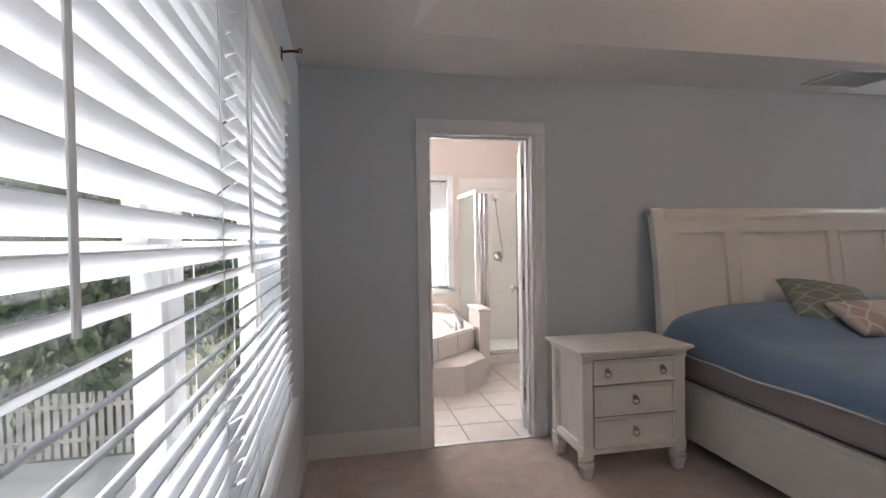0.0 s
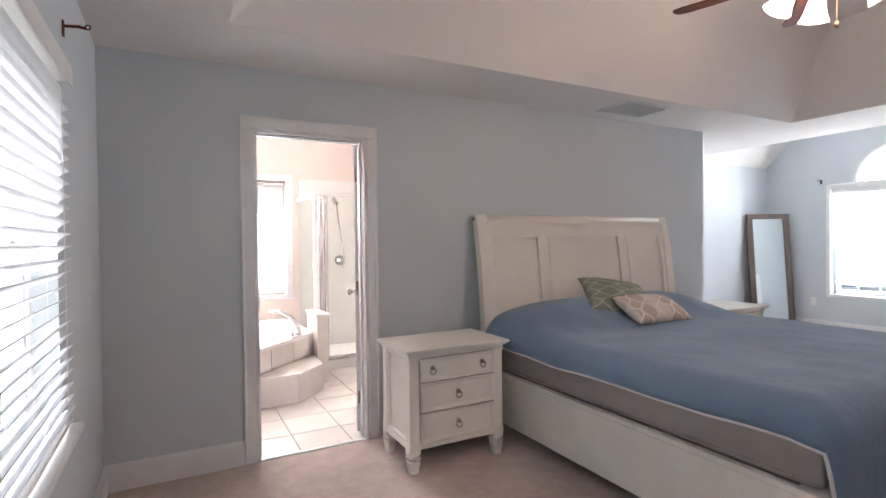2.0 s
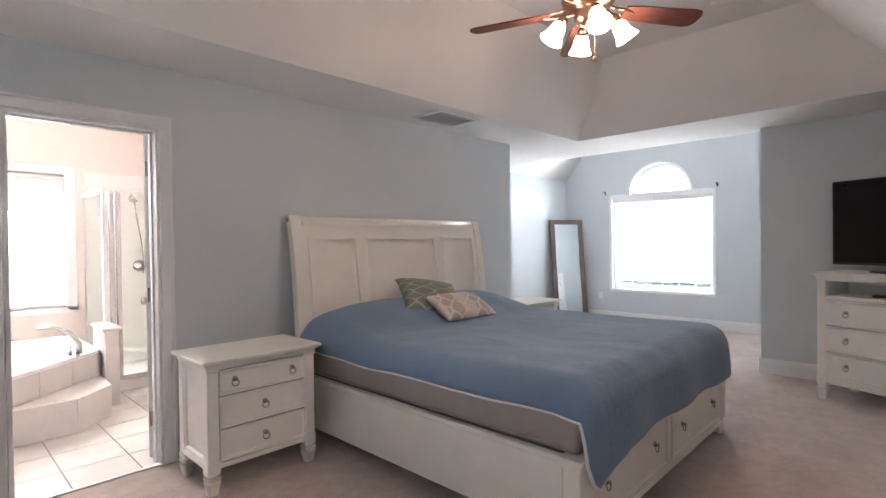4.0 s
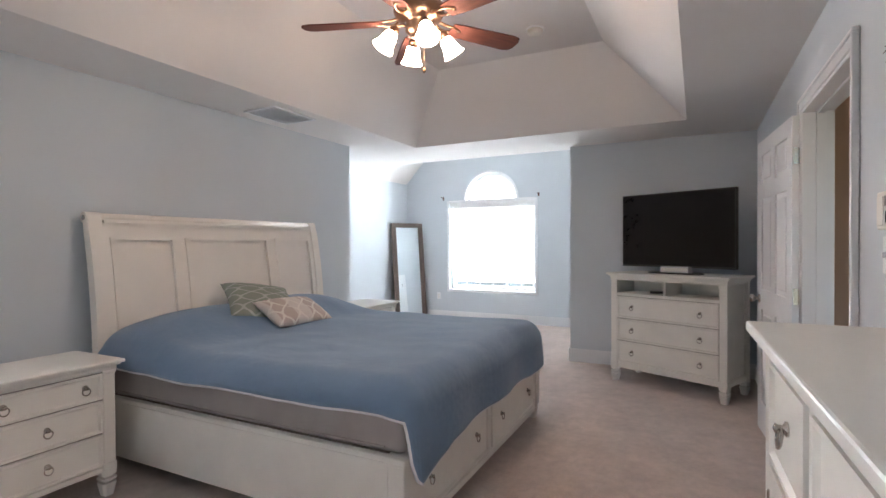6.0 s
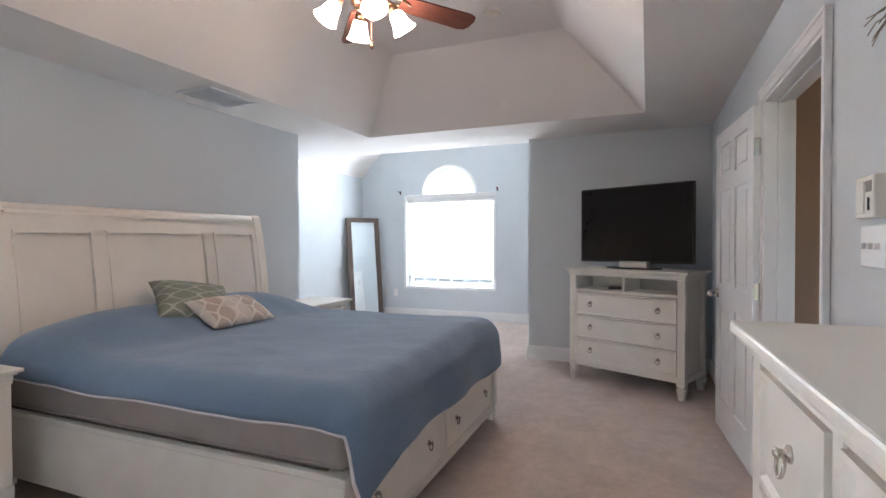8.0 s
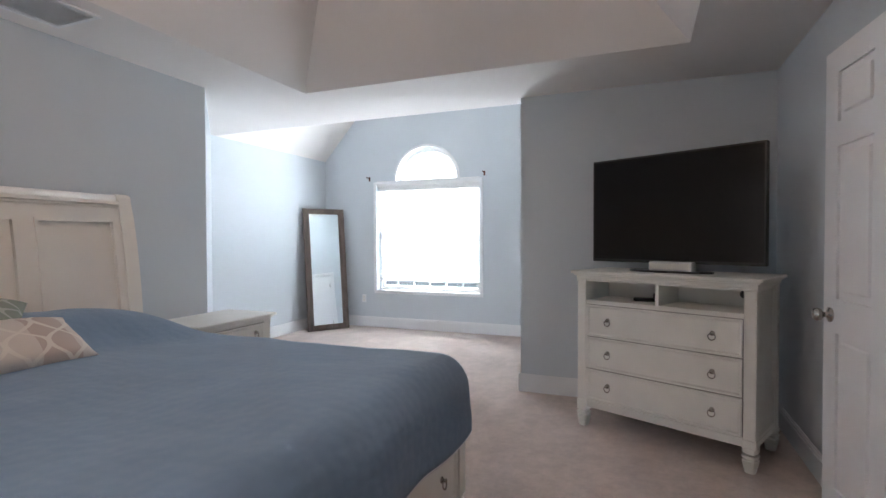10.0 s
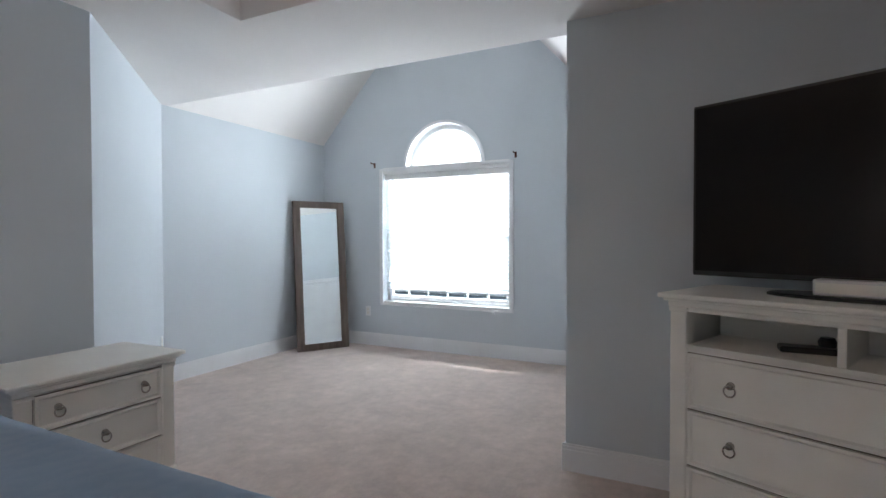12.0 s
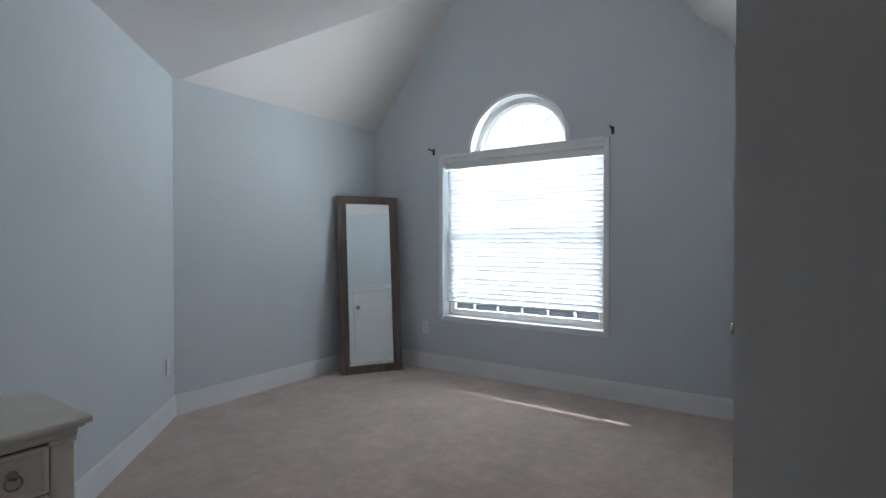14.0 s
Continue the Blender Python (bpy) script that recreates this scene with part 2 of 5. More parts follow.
def lathe(profile, n=20, square=False):
    """Solid turned about z from (radius, z) pairs; square keeps four rounded sides."""
    bm = bmesh.new()
    rings = []
    for r, z in profile:
        ring = []
        for i in range(n):
            a = 2 * math.pi * (i + 0.5) / n
            k = 1.0
            if square:
                k = min(1 / max(abs(math.cos(a)), abs(math.sin(a))), 1.32)
            ring.append(bm.verts.new((r * k * math.cos(a), r * k * math.sin(a), z)))
        rings.append(ring)
    for a, b in zip(rings, rings[1:]):
        for i in range(n):
            bm.faces.new((a[i], a[(i + 1) % n], b[(i + 1) % n], b[i]))
    bm.faces.new(rings[0])
    bm.faces.new(rings[-1])
    return bm


def moved(bm, m):
    bm.transform(m)
    return bm


def tube(points, radius, n=8):
    bm = bmesh.new()
    rings = []
    pts = [Vector(p) for p in points]
    for i, p in enumerate(pts):
        d = (pts[min(i + 1, len(pts) - 1)] - pts[max(i - 1, 0)]).normalized()
        q = d.to_track_quat('Z', 'Y')
        r = radius[i] if isinstance(radius, (list, tuple)) else radius
        rings.append([bm.verts.new(p + q @ Vector((r * math.cos(2 * math.pi * k / n), r * math.sin(2 * math.pi * k / n), 0))) for k in range(n)])
    for a, b in zip(rings, rings[1:]):
        for k in range(n):
            bm.faces.new((a[k], a[(k + 1) % n], b[(k + 1) % n], b[k]))
    bm.faces.new(rings[0])
    bm.faces.new(rings[-1])
    return bm


def torus(r, t, n=18, m=8):
    bm = bmesh.new()
    rings = []
    for i in range(n):
        a = 2 * math.pi * i / n
        rings.append([bm.verts.new(((r + t * math.cos(2 * math.pi * k / m)) * math.cos(a), t * math.sin(2 * math.pi * k / m), (r + t * math.cos(2 * math.pi * k / m)) * math.sin(a))) for k in range(m)])
    for i in range(n):
        a, b = rings[i], rings[(i + 1) % n]
        for k in range(m):
            bm.faces.new((a[k], b[k], b[(k + 1) % m], a[(k + 1) % m]))
    return bm


def merge(dst, src):
    me = bpy.data.meshes.new("tmp")
    src.to_mesh(me)
    src.free()
    dst.from_mesh(me)
    bpy.data.meshes.remove(me)
    return dst


def prism(pts, z0, z1):
    bm = bmesh.new()
    lo = [bm.verts.new((x, y, z0)) for x, y in pts]
    hi = [bm.verts.new((x, y, z1)) for x, y in pts]
    bm.faces.new(lo)
    bm.faces.new(hi)
    for i in range(len(pts)):
        j = (i + 1) % len(pts)
        bm.faces.new((lo[i], lo[j], hi[j], hi[i]))
    return bm


# ---- structure ----
XW, YN, YS, XE = -0.28, 3.138, -0.80, 5.95      # bedroom walls
AX, AN, AS = 8.21, 4.45, 0.985                  # alcove east, north and south walls
JX, DX = 4.772, 6.074                          # where the slanting wall starts and ends
CH, T = 2.40, 0.12


def wall(name, p, q, height, openings=(), thick=T, material=None, z0=0.0):
    """A wall from p to q; its room face is on that line, its body to the right of the way. Openings: (from, to, low, high) along it."""
    p, q = Vector((*p, 0)), Vector((*q, 0))
    length = (q - p).length
    rot = math.atan2((q - p).y, (q - p).x)
    bm = bmesh.new()
    at = 0.0
    for a, b, lo, hi in sorted(openings):
        if a > at:
            box(bm, at, a, -thick, 0, z0, height)
        if lo > z0:
            box(bm, a, b, -thick, 0, z0, lo)
        if hi < height:
            box(bm, a, b, -thick, 0, hi, height)
        at = b
    if at < length:
        box(bm, at, length, -thick, 0, z0, height)
    moved(bm, Matrix.Translation(p) @ Matrix.Rotation(rot, 4, 'Z'))
    return part(name, bm, material or M_WALL, kind="structure")


WIN_Y0, WIN_Y1, WIN_Z0, WIN_Z1 = -0.05, 2.06, 0.70, 1.96     # west window
BD0, BD1 = 0.503, 1.221                                      # bathroom doorway
SD0, SD1 = 2.62, 3.60                                        # hall doorway
# counter-clockwise round the rooms, each with its room on the left of the way
wall("wall_south", (XW - 0.16, YS), (XE + 0.17, YS), 3.1, [(SD0 - XW + 0.16, SD1 - XW + 0.16, 0.0, 2.04)])
wall("wall_west", (XW, YN + T), (XW, YS), 3.1, [(YN + T - WIN_Y1, YN + T - WIN_Y0, WIN_Z0, WIN_Z1)], 0.16)
wall("wall_north", (JX, YN), (XW, YN), 3.1, [(JX - BD1, JX - BD0, 0.0, 2.03)])
wall("wall_east", (XE, YS), (XE, AS - 0.0), CH + 0.05, thick=0.17)
wall("wall_alcove_diagonal", (DX, AN), (JX, YN), CH + 0.3)
wall("wall_alcove_north", (AX + 0.2, AN), (DX - 0.05, AN), CH + 0.3)
wall("wall_alcove_south", (XE + 0.17, AS), (AX + 0.2, AS), CH + 0.3, [(0.36, 1.21, 0.0, 1.14)])
WC, WR = 2.815, 0.46                      # alcove window centre and arch radius
WY0, WY1, WZ0, WZ1, AZ = 2.05, 3.585, 0.525, 2.03, 2.06


def gable_wall():
    bm = bmesh.new()
    box(bm, AX, AX + 0.2, AS, WY0, 0, 3.8)
    box(bm, AX, AX + 0.2, WY1, AN, 0, 3.8)
    box(bm, AX, AX + 0.2, WY0, WY1, 0, WZ0)
    box(bm, AX, AX + 0.2, WY0, WC - WR, WZ1, 3.8)
    box(bm, AX, AX + 0.2, WC + WR, WY1, WZ1, 3.8)
    n = 28
    for i in range(n):
        a0, a1 = math.pi * i / n, math.pi * (i + 1) / n
        ya, yb = WC + WR * math.cos(a0), WC + WR * math.cos(a1)
        za, zb = AZ + WR * math.sin(a0), AZ + WR * math.sin(a1)
        v = [bm.verts.new(c) for c in ((AX, ya, za), (AX, yb, zb), (AX, yb, 3.8), (AX, ya, 3.8), (AX + 0.2, ya, za), (AX + 0.2, yb, zb), (AX + 0.2, yb, 3.8), (AX + 0.2, ya, 3.8))]
        for f in ((0, 1, 2, 3), (4, 5, 6, 7), (0, 1, 5, 4), (2, 3, 7, 6)):
            bm.faces.new([v[k] for k in f])
    bmesh.ops.remove_doubles(bm, verts=bm.verts, dist=0.0005)
    return part("wall_alcove_east", bm, M_WALL, kind="structure")


gable_wall()


def ceiling():
    """Flat margin, sloped tray with its flat top, and the alcove's gable vault, one mesh."""
    bm = bmesh.new()
    tx0, tx1, ty0, ty1, d, tz = 0.33, 5.185, -0.20, 2.535, 0.61, 2.985
    fx = 6.13

    def f(*pts):
        bm.faces.new([bm.verts.new(p) for p in pts])
    def flat(*pts):
        f(*[(x, y, CH) for x, y in pts])
    flat((XW - 0.1, YS - 0.1), (tx0, YS - 0.1), (tx0, YN + 0.05), (XW - 0.1, YN + 0.05))
    flat((tx0, YS - 0.1), (tx1, YS - 0.1), (tx1, ty0), (tx0, ty0))
    flat((tx0, ty1), (tx1, ty1), (tx1, YN + 0.05), (tx0, YN + 0.05))
    flat((tx1, YS - 0.1), (XE + 0.1, YS - 0.1), (XE + 0.1, AS), (tx1, AS))
    flat((tx1, AS), (fx, AS), (fx, AN + 0.05), (DX - 0.05, AN + 0.05), (tx1, YN + 0.5))
    flat((JX - 0.2, YN + 0.05), (tx1, YN + 0.05), (tx1, YN + 0.5))
    lo = [(tx0, ty0), (tx1, ty0), (tx1, ty1), (tx0, ty1)]
    hi = [(tx0 + d, ty0 + d), (tx1 - d, ty0 + d), (tx1 - d, ty1 - d), (tx0 + d, ty1 - d)]
    for i in range(4):
        j = (i + 1) % 4
        f((*lo[i], CH), (*lo[j], CH), (*hi[j], tz), (*hi[i], tz))
    f(*[(x, y, tz) for x, y in hi])
    s, top = 1.10, 3.72
    run = (top - CH) / s
    e = AX + 0.1
    f((fx, AN, CH), (e, AN, CH), (e, AN - run, top), (fx, AN - run, top))
    f((fx, AS, CH), (e, AS, CH), (e, AS + run, top), (fx, AS + run, top))
    f((fx, AS + run, top), (e, AS + run, top), (e, AN - run, top), (fx, AN - run, top))
    f((fx, AS, CH), (fx, AN, CH), (fx, AN - run, top), (fx, AS + run, top))
    ob = part("ceiling", bm, M_CEIL, kind="structure")
    return ob


ceiling()

# roof slab that closes the attic over the rooms
part("roof", B(XW - 0.5, AX + 0.35, YS - 3.0, AN + 2.4, 3.95, 4.05), M_ROOF, kind="structure")
# Unseen slab added outside to keep sun off the arch, leaving no floor patch.
part("arch_sun_block", B(AX + 0.205, AX + 0.60, 2.2, 4.0, 2.66, 2.74, 0.01), M_TRIM, kind="structure")
part("attic_wall_west", B(XW - 0.5, XW - 0.42, YS - 3.0, AN + 2.4, 3.02, 3.97), M_BRICK, kind="structure")

# carpets
part("floor", prism([(XW - 0.05, YS - 0.06), (XE + 0.1, YS - 0.06), (XE + 0.1, AS - 0.05), (AX + 0.05, AS - 0.05), (AX + 0.05, AN + 0.05), (DX, AN + 0.05), (JX, YN + 0.03), (XW - 0.05, YN + 0.03)], -0.1, 0.0), M_CARPET, kind="structure")
part("hall_floor", B(1.4, 5.0, -2.4, YS - 0.06, -0.1, 0.0), M_CARPET, kind="structure")


def baseboard(p, q, z=0.145, t=0.016):
    """Skirting on the room side of the line p to q."""
    p, q = Vector((*p, 0)), Vector((*q, 0))
    bm = bmesh.new()
    n = (q - p).length
    box(bm, 0, n, 0, t, 0, z - 0.03)
    box(bm, 0, n, 0, t * 0.75, z - 0.03, z - 0.012)
    box(bm, 0, n, 0, t * 0.45, z - 0.012, z)
    moved(bm, Matrix.Translation(p) @ Matrix.Rotation(math.atan2((q - p).y, (q - p).x), 4, 'Z'))
    return part("baseboard", bm, M_TRIM, kind="structure")


for p, q in (((XW, YS), (SD0 - 0.075, YS)), ((SD1 + 0.075, YS), (XE, YS)), ((XE, YS), (XE, AS + 0.016)), ((XE, AS), (XE + 0.47, AS)),
             ((XE + 1.44, AS), (AX, AS)), ((AX, AS), (AX, AN)), ((AX, AN), (DX, AN)), ((DX, AN), (JX, YN)), ((JX, YN), (BD1 + 0.10, YN)),
             ((BD0 - 0.065, YN), (XW, YN)), ((XW, YN), (XW, YS))):
    baseboard(p, q)


def casing(name, a, b, top, y, face, width, depth, material=M_TRIM):
    """Door lining and its trim for an opening a..b in a wall along x whose room face is at y; face is +1 or -1, the way into the room."""
    bm = bmesh.new()
    ys = sorted((y, y + face * 0.018))
    box(bm, a - width, a, *ys, 0, top, 0.004)
    box(bm, b, b + width, *ys, 0, top, 0.004)
    box(bm, a - width, b + width, *ys, top, top + width, 0.004)
    ys2 = sorted((y + face * 0.001, y + face * 0.026))
    e = 0.002
    box(bm, a - width - e, a - width + 0.015, *ys2, 0.001, top + width - 0.015, 0.003)
    box(bm, b + width - 0.015, b + width + e, *ys2, 0.001, top + width - 0.015, 0.003)
    box(bm, a - width - e, b + width + e, *ys2, top + width - 0.015, top + width + e, 0.003)
    yd = sorted((y + face * 0.012, y - face * depth))
    box(bm, a + e, a + 0.018, *yd, 0.001, top - 0.018)
    box(bm, b - 0.018, b - e, *yd, 0.001, top - 0.018)
    box(bm, a + e, b - e, *yd, top - 0.018, top - e)
    ys3 = sorted((y - face * 0.05, y - face * 0.085))
    box(bm, a + 0.017, a + 0.03, *ys3, 0.001, top - 0.03)
    box(bm, b - 0.03, b - 0.017, *ys3, 0.001, top - 0.03)
    box(bm, a + 0.017, b - 0.017, *ys3, top - 0.03, top - 0.017)
    return part(name, bm, material, kind="structure")


casing("door_frame_bath", BD0, BD1, 2.03, YN, -1, 0.072, T + 0.01)
casing("door_frame_hall", SD0, SD1, 2.04, YS, 1, 0.06, T + 0.01)
casing("door_frame_closet", XE + 0.53, XE + 1.38, 1.14, AS, 1, 0.06, T)


def panel_door(name, loc, rz, width, label, hinge_z=(0.25, 1.02, 1.80), knob=True, height=2.02, jamb_plates=False):
    """Six-panel door; local x runs from its hinge, the leaf 35 mm thick about local y."""
    d = thing(name, loc, rz, label, "door")
    t = 0.0175
    leaf = bmesh.new()
    st, cx = 0.11, width / 2
    zs = [(0.22, 0.86), (1.0, 1.62), (1.72, 1.92)]
    cols = [(st, cx - 0.05), (cx + 0.05, width - st)]
    xs = [0, st, cx - 0.05, cx + 0.05, width - st, width]
    for x0, x1 in ((0, st), (cx - 0.05, cx + 0.05), (width - st, width)):
        box(leaf, x0, x1, -t, t, 0.012, height)
    zz = [0.012, 0.22, 0.86, 1.0, 1.62, 1.72, 1.92, height]
    for x0, x1 in cols:
        for a, b in ((0, 1), (2, 3), (4, 5), (6, 7)):
            box(leaf, x0, x1, -t, t, zz[a], zz[b])
    part("leaf", leaf, M_TRIM, d)
    for x0, x1 in cols:
        for z0, z1 in zs:
            pb = bmesh.new()
            box(pb, x0, x1, -t + 0.011, t - 0.011, z0, z1)
            box(pb, x0 + 0.03, x1 - 0.03, -t + 0.003, t - 0.003, z0 + 0.03, z1 - 0.03, 0.007)
            part("door_panel", pb, M_TRIM, d)
    for z in hinge_z:
        hb = bmesh.new()
        box(hb, -0.0028, 0.0005, -t + 0.001, t - 0.006, z - 0.045, z + 0.045)
        for dz in (-0.03, 0.0, 0.03):
            box(hb, -0.0042, -0.002, -0.006, 0.002, z + dz - 0.004, z + dz + 0.004)
        if jamb_plates:
            box(hb, -0.0405, -0.0375, -0.095, -0.04, z - 0.045, z + 0.045)
        box(hb, -0.001, 0.03, -t - 0.003, -t - 0.0005, z - 0.045, z + 0.045)
        merge(hb, moved(tube([(0, 0, z - 0.048), (0, 0, z + 0.048)], 0.007), Matrix.Translation((-0.002, -t - 0.006, 0))))
        part("hinge", hb, M_NICKEL, d, "nickel butt hinge")
    if knob:
        for s in (-1, 1):
            k = lathe([(0.03, 0), (0.03, 0.006), (0.012, 0.01), (0.011, 0.028), (0.024, 0.036), (0.028, 0.048), (0.024, 0.06), (0.008, 0.064)], 20)
            moved(k, Matrix.Translation((width - 0.065, s * t, 0.93)) @ Matrix.Rotation(radians(-90 * s), 4, 'X'))
            part("door_knob", k, M_NICKEL, d, "brushed nickel door knob", smooth=True)
    return d


panel_door("bedroom_door", (SD1 + 0.02, YS + 0.035, 0), 5.2, 0.87, "white six-panel bedroom door standing open against the wall", jamb_plates=True)
panel_door("bathroom_door", (BD1 - 0.02, YN + T + 0.02, 0), 72.0, 0.68, "white bathroom door standing open into the bathroom")
ad = thing("access_door", (XE + 0.955, AS - 0.03, 0), 0, "low white access door with nickel knob in the alcove wall", "door")
part("leaf", B(-0.405, 0.405, 0.0, 0.025, 0.012, 1.12, 0.003), M_TRIM, ad)
ak = lathe([(0.03, 0), (0.03, 0.006), (0.012, 0.01), (0.011, 0.028), (0.024, 0.036), (0.028, 0.048), (0.024, 0.06), (0.008, 0.064)], 20)
part("door_knob", moved(ak, Matrix.Translation((-0.33, 0.025, 0.88)) @ Matrix.Rotation(radians(-90), 4, 'X')), M_NICKEL, ad, "brushed nickel door knob", smooth=True)
for az in (0.2, 0.95):
    part("hinge", B(0.395, 0.407, 0.024, 0.032, az - 0.04, az + 0.04, 0.002), M_NICKEL, ad)

# hall seen through the doorway
part("hall_wall_far", B(1.3, 5.1, -2.5, -2.4, 0, 2.5), M_TAN, kind="structure")
part("hall_wall_east", B(5.0, 5.1, -2.4, YS - T, 0, 2.5), M_TAN, kind="structure")
# West end is an added, unseen opening that lets daylight brighten the hall.
part("hall_wall_west", B(1.3, 1.4, -2.4, YS - T, 2.1, 2.5), M_TAN, kind="structure")
part("hall_ceiling", B(1.3, 5.1, -2.5, YS - T, 2.5, 2.6), M_CEIL, kind="structure")
# closet behind its door
part("closet_back", B(XE + 0.17, AX + 0.2, 0.2, 0.3, 0, 2.5), M_WALL, kind="structure")

# ---- windows and blinds ----


def sash(parent, y0, y1, z0, z1, x, bars):
    """White sash frame in the plane x with bars, and its pane."""
    fr = bmesh.new()
    w = 0.036
    box(fr, x, x + 0.03, y0, y0 + w, z0, z1)
    box(fr, x, x + 0.03, y1 - w, y1, z0, z1)
    box(fr, x, x + 0.03, y0 + w, y1 - w, z0, z0 + w)
    box(fr, x, x + 0.03, y0 + w, y1 - w, z1 - w, z1)
    for k in range(1, bars):
        yy = y0 + (y1 - y0) * k / bars
        box(fr, x + 0.008, x + 0.022, yy - 0.009, yy + 0.009, z0 + w, z1 - w)
    zz = (z0 + z1) / 2
    if bars > 1:
        box(fr, x + 0.01, x + 0.02, y0 + w, y1 - w, zz - 0.009, zz + 0.009)
    part("sash", fr, M_VINYL, parent)
    p = part("pane", B(x + 0.013, x + 0.017, y0 + w * 0.7, y1 - w * 0.7, z0 + w * 0.7, z1 - w * 0.7), M_GLASS, parent, "clear glass pane")
    p.visible_shadow = False


def slat_mesh(length, width=0.05):
    bm = bmesh.new()
    n = 4
    rows = []
    for i in range(n + 1):
        u = -0.5 + i / n
        rows.append([bm.verts.new((u * width, s * length / 2, 0.006 * (0.25 - u * u) * 2 + dz)) for s in (-1, 1) for dz in (0, 0.0025)])
    for a, b in zip(rows, rows[1:]):
        bm.faces.new((a[1], b[1], b[3], a[3]))
        bm.faces.new((a[0], a[2], b[2], b[0]))
        bm.faces.new((a[0], b[0], b[1], a[1]))
        bm.faces.new((a[2], a[3], b[3], b[2]))
    bm.faces.new((rows[0][0], rows[0][1], rows[0][3], rows[0][2]))
    bm.faces.new((rows[-1][0], rows[-1][2], rows[-1][3], rows[-1][1]))
    bmesh.ops.recalc_face_normals(bm, faces=bm.faces)
    me = bpy.data.meshes.new("slat")
    bm.to_mesh(me)
    bm.free()
    me.materials.append(M_SLAT)
    return me


def blind(name, x, y0, y1, z0, z1, tilt, pitch, label, wand=True, wand_side=1, room=1, sag=0.0, width=0.05):
    """Horizontal blind in the plane x. tilt: degrees by which the slats' outer edges drop. room: +1 when the room is towards +x."""
    b = thing(name, (x, (y0 + y1) / 2, z0), 0, label, "window blind")
    L, H = y1 - y0, z1 - z0
    part("head_rail", B(-0.028, 0.028, -L / 2, L / 2, H - 0.055, H, 0.003), M_VINYL, b)
    part("valance", B(room * 0.03 - 0.004, room * 0.03 + 0.004, -L / 2 - 0.005, L / 2 + 0.005, H - 0.07, H, 0.002), M_VINYL, b)
    part("bottom_rail", B(-0.015, 0.015, -L / 2, L / 2, 0.0, 0.016, 0.003), M_VINYL, b)
    me = slat_mesh(L, width)
    n = int((H - 0.09) / pitch)
    rnd = random.Random(4)
    for i in range(n):
        s = new("slat", me)
        s.parent = b
        a = tilt + rnd.uniform(-2.5, 2.5)
        s.matrix_local = pose(0, 0, 0.04 + i * pitch, rnd.uniform(-0.12, 0.12), -a * room if room < 0 else -a, 0)
        if room < 0:
            s.matrix_local = pose(0, 0, 0.04 + i * pitch, rnd.uniform(-0.12, 0.12), a, 0)
    for f in (-0.36, 0.36) if L < 1.2 else (-0.4, 0.0, 0.4):
        cb = bmesh.new()
        for dx in (-0.024, 0.024):
            merge(cb, tube([(dx, f * L, 0.01), (dx, f * L, H - 0.05)], 0.0011, 5))
        part("ladder_cord", cb, M_VINYL, b)
    if wand:
        part("wand", tube([(room * 0.035, wand_side * (L / 2 - 0.03), H - 0.04), (room * 0.036, wand_side * (L / 2 - 0.03), H - 0.68)], 0.0034, 8), M_VINYL, b, "white tilt wand")
    return b


w1 = tagged(new("window_1"), "white twin sash window facing the garden", "window", kind="structure")
WMID = 1.035
fr = bmesh.new()
xo = XW - 0.15
for y0, y1 in ((WIN_Y0, WIN_Y0 + 0.03), (WIN_Y1 - 0.03, WIN_Y1), (WMID - 0.03, WMID + 0.03)):
    box(fr, xo, XW - 0.075, y0, y1, WIN_Z0, WIN_Z1)
box(fr, xo, XW - 0.075, WIN_Y0, WIN_Y1, WIN_Z1 - 0.03, WIN_Z1 + 0.002)
box(fr, xo, XW - 0.075, WIN_Y0, WIN_Y1, WIN_Z0 - 0.002, WIN_Z0 + 0.03)
part("window_frame", fr, M_VINYL, w1)
for y0, y1 in ((WIN_Y0 + 0.03, WMID - 0.03), (WMID + 0.03, WIN_Y1 - 0.03)):
    sash(w1, y0, y1, WIN_Z0 + 0.03, 1.34, XW - 0.115, 1)
    sash(w1, y0, y1, 1.31, WIN_Z1 - 0.03, XW - 0.148, 1)
part("window_sill", B(XW - 0.075, XW + 0.06, WIN_Y0 - 0.05, WIN_Y1 + 0.05, WIN_Z0 - 0.025, WIN_Z0, 0.006), M_TRIM, w1)
part("apron", B(XW, XW + 0.016, WIN_Y0 - 0.03, WIN_Y1 + 0.03, WIN_Z0 - 0.095, WIN_Z0 - 0.025, 0.004), M_TRIM, w1)
TILT_W = 33
blind("window_blind", XW + 0.02, WIN_Y0 + 0.005, WMID - 0.01, WIN_Z0 + 0.02, WIN_Z1 - 0.005, TILT_W, 0.043, "white slatted blind lowered over the garden window", wand_side=-0.255)
blind("window_blind", XW + 0.02, WMID + 0.01, WIN_Y1 - 0.005, WIN_Z0 + 0.02, WIN_Z1 - 0.005, TILT_W, 0.043, "white slatted blind lowered over the garden window", wand_side=-1)

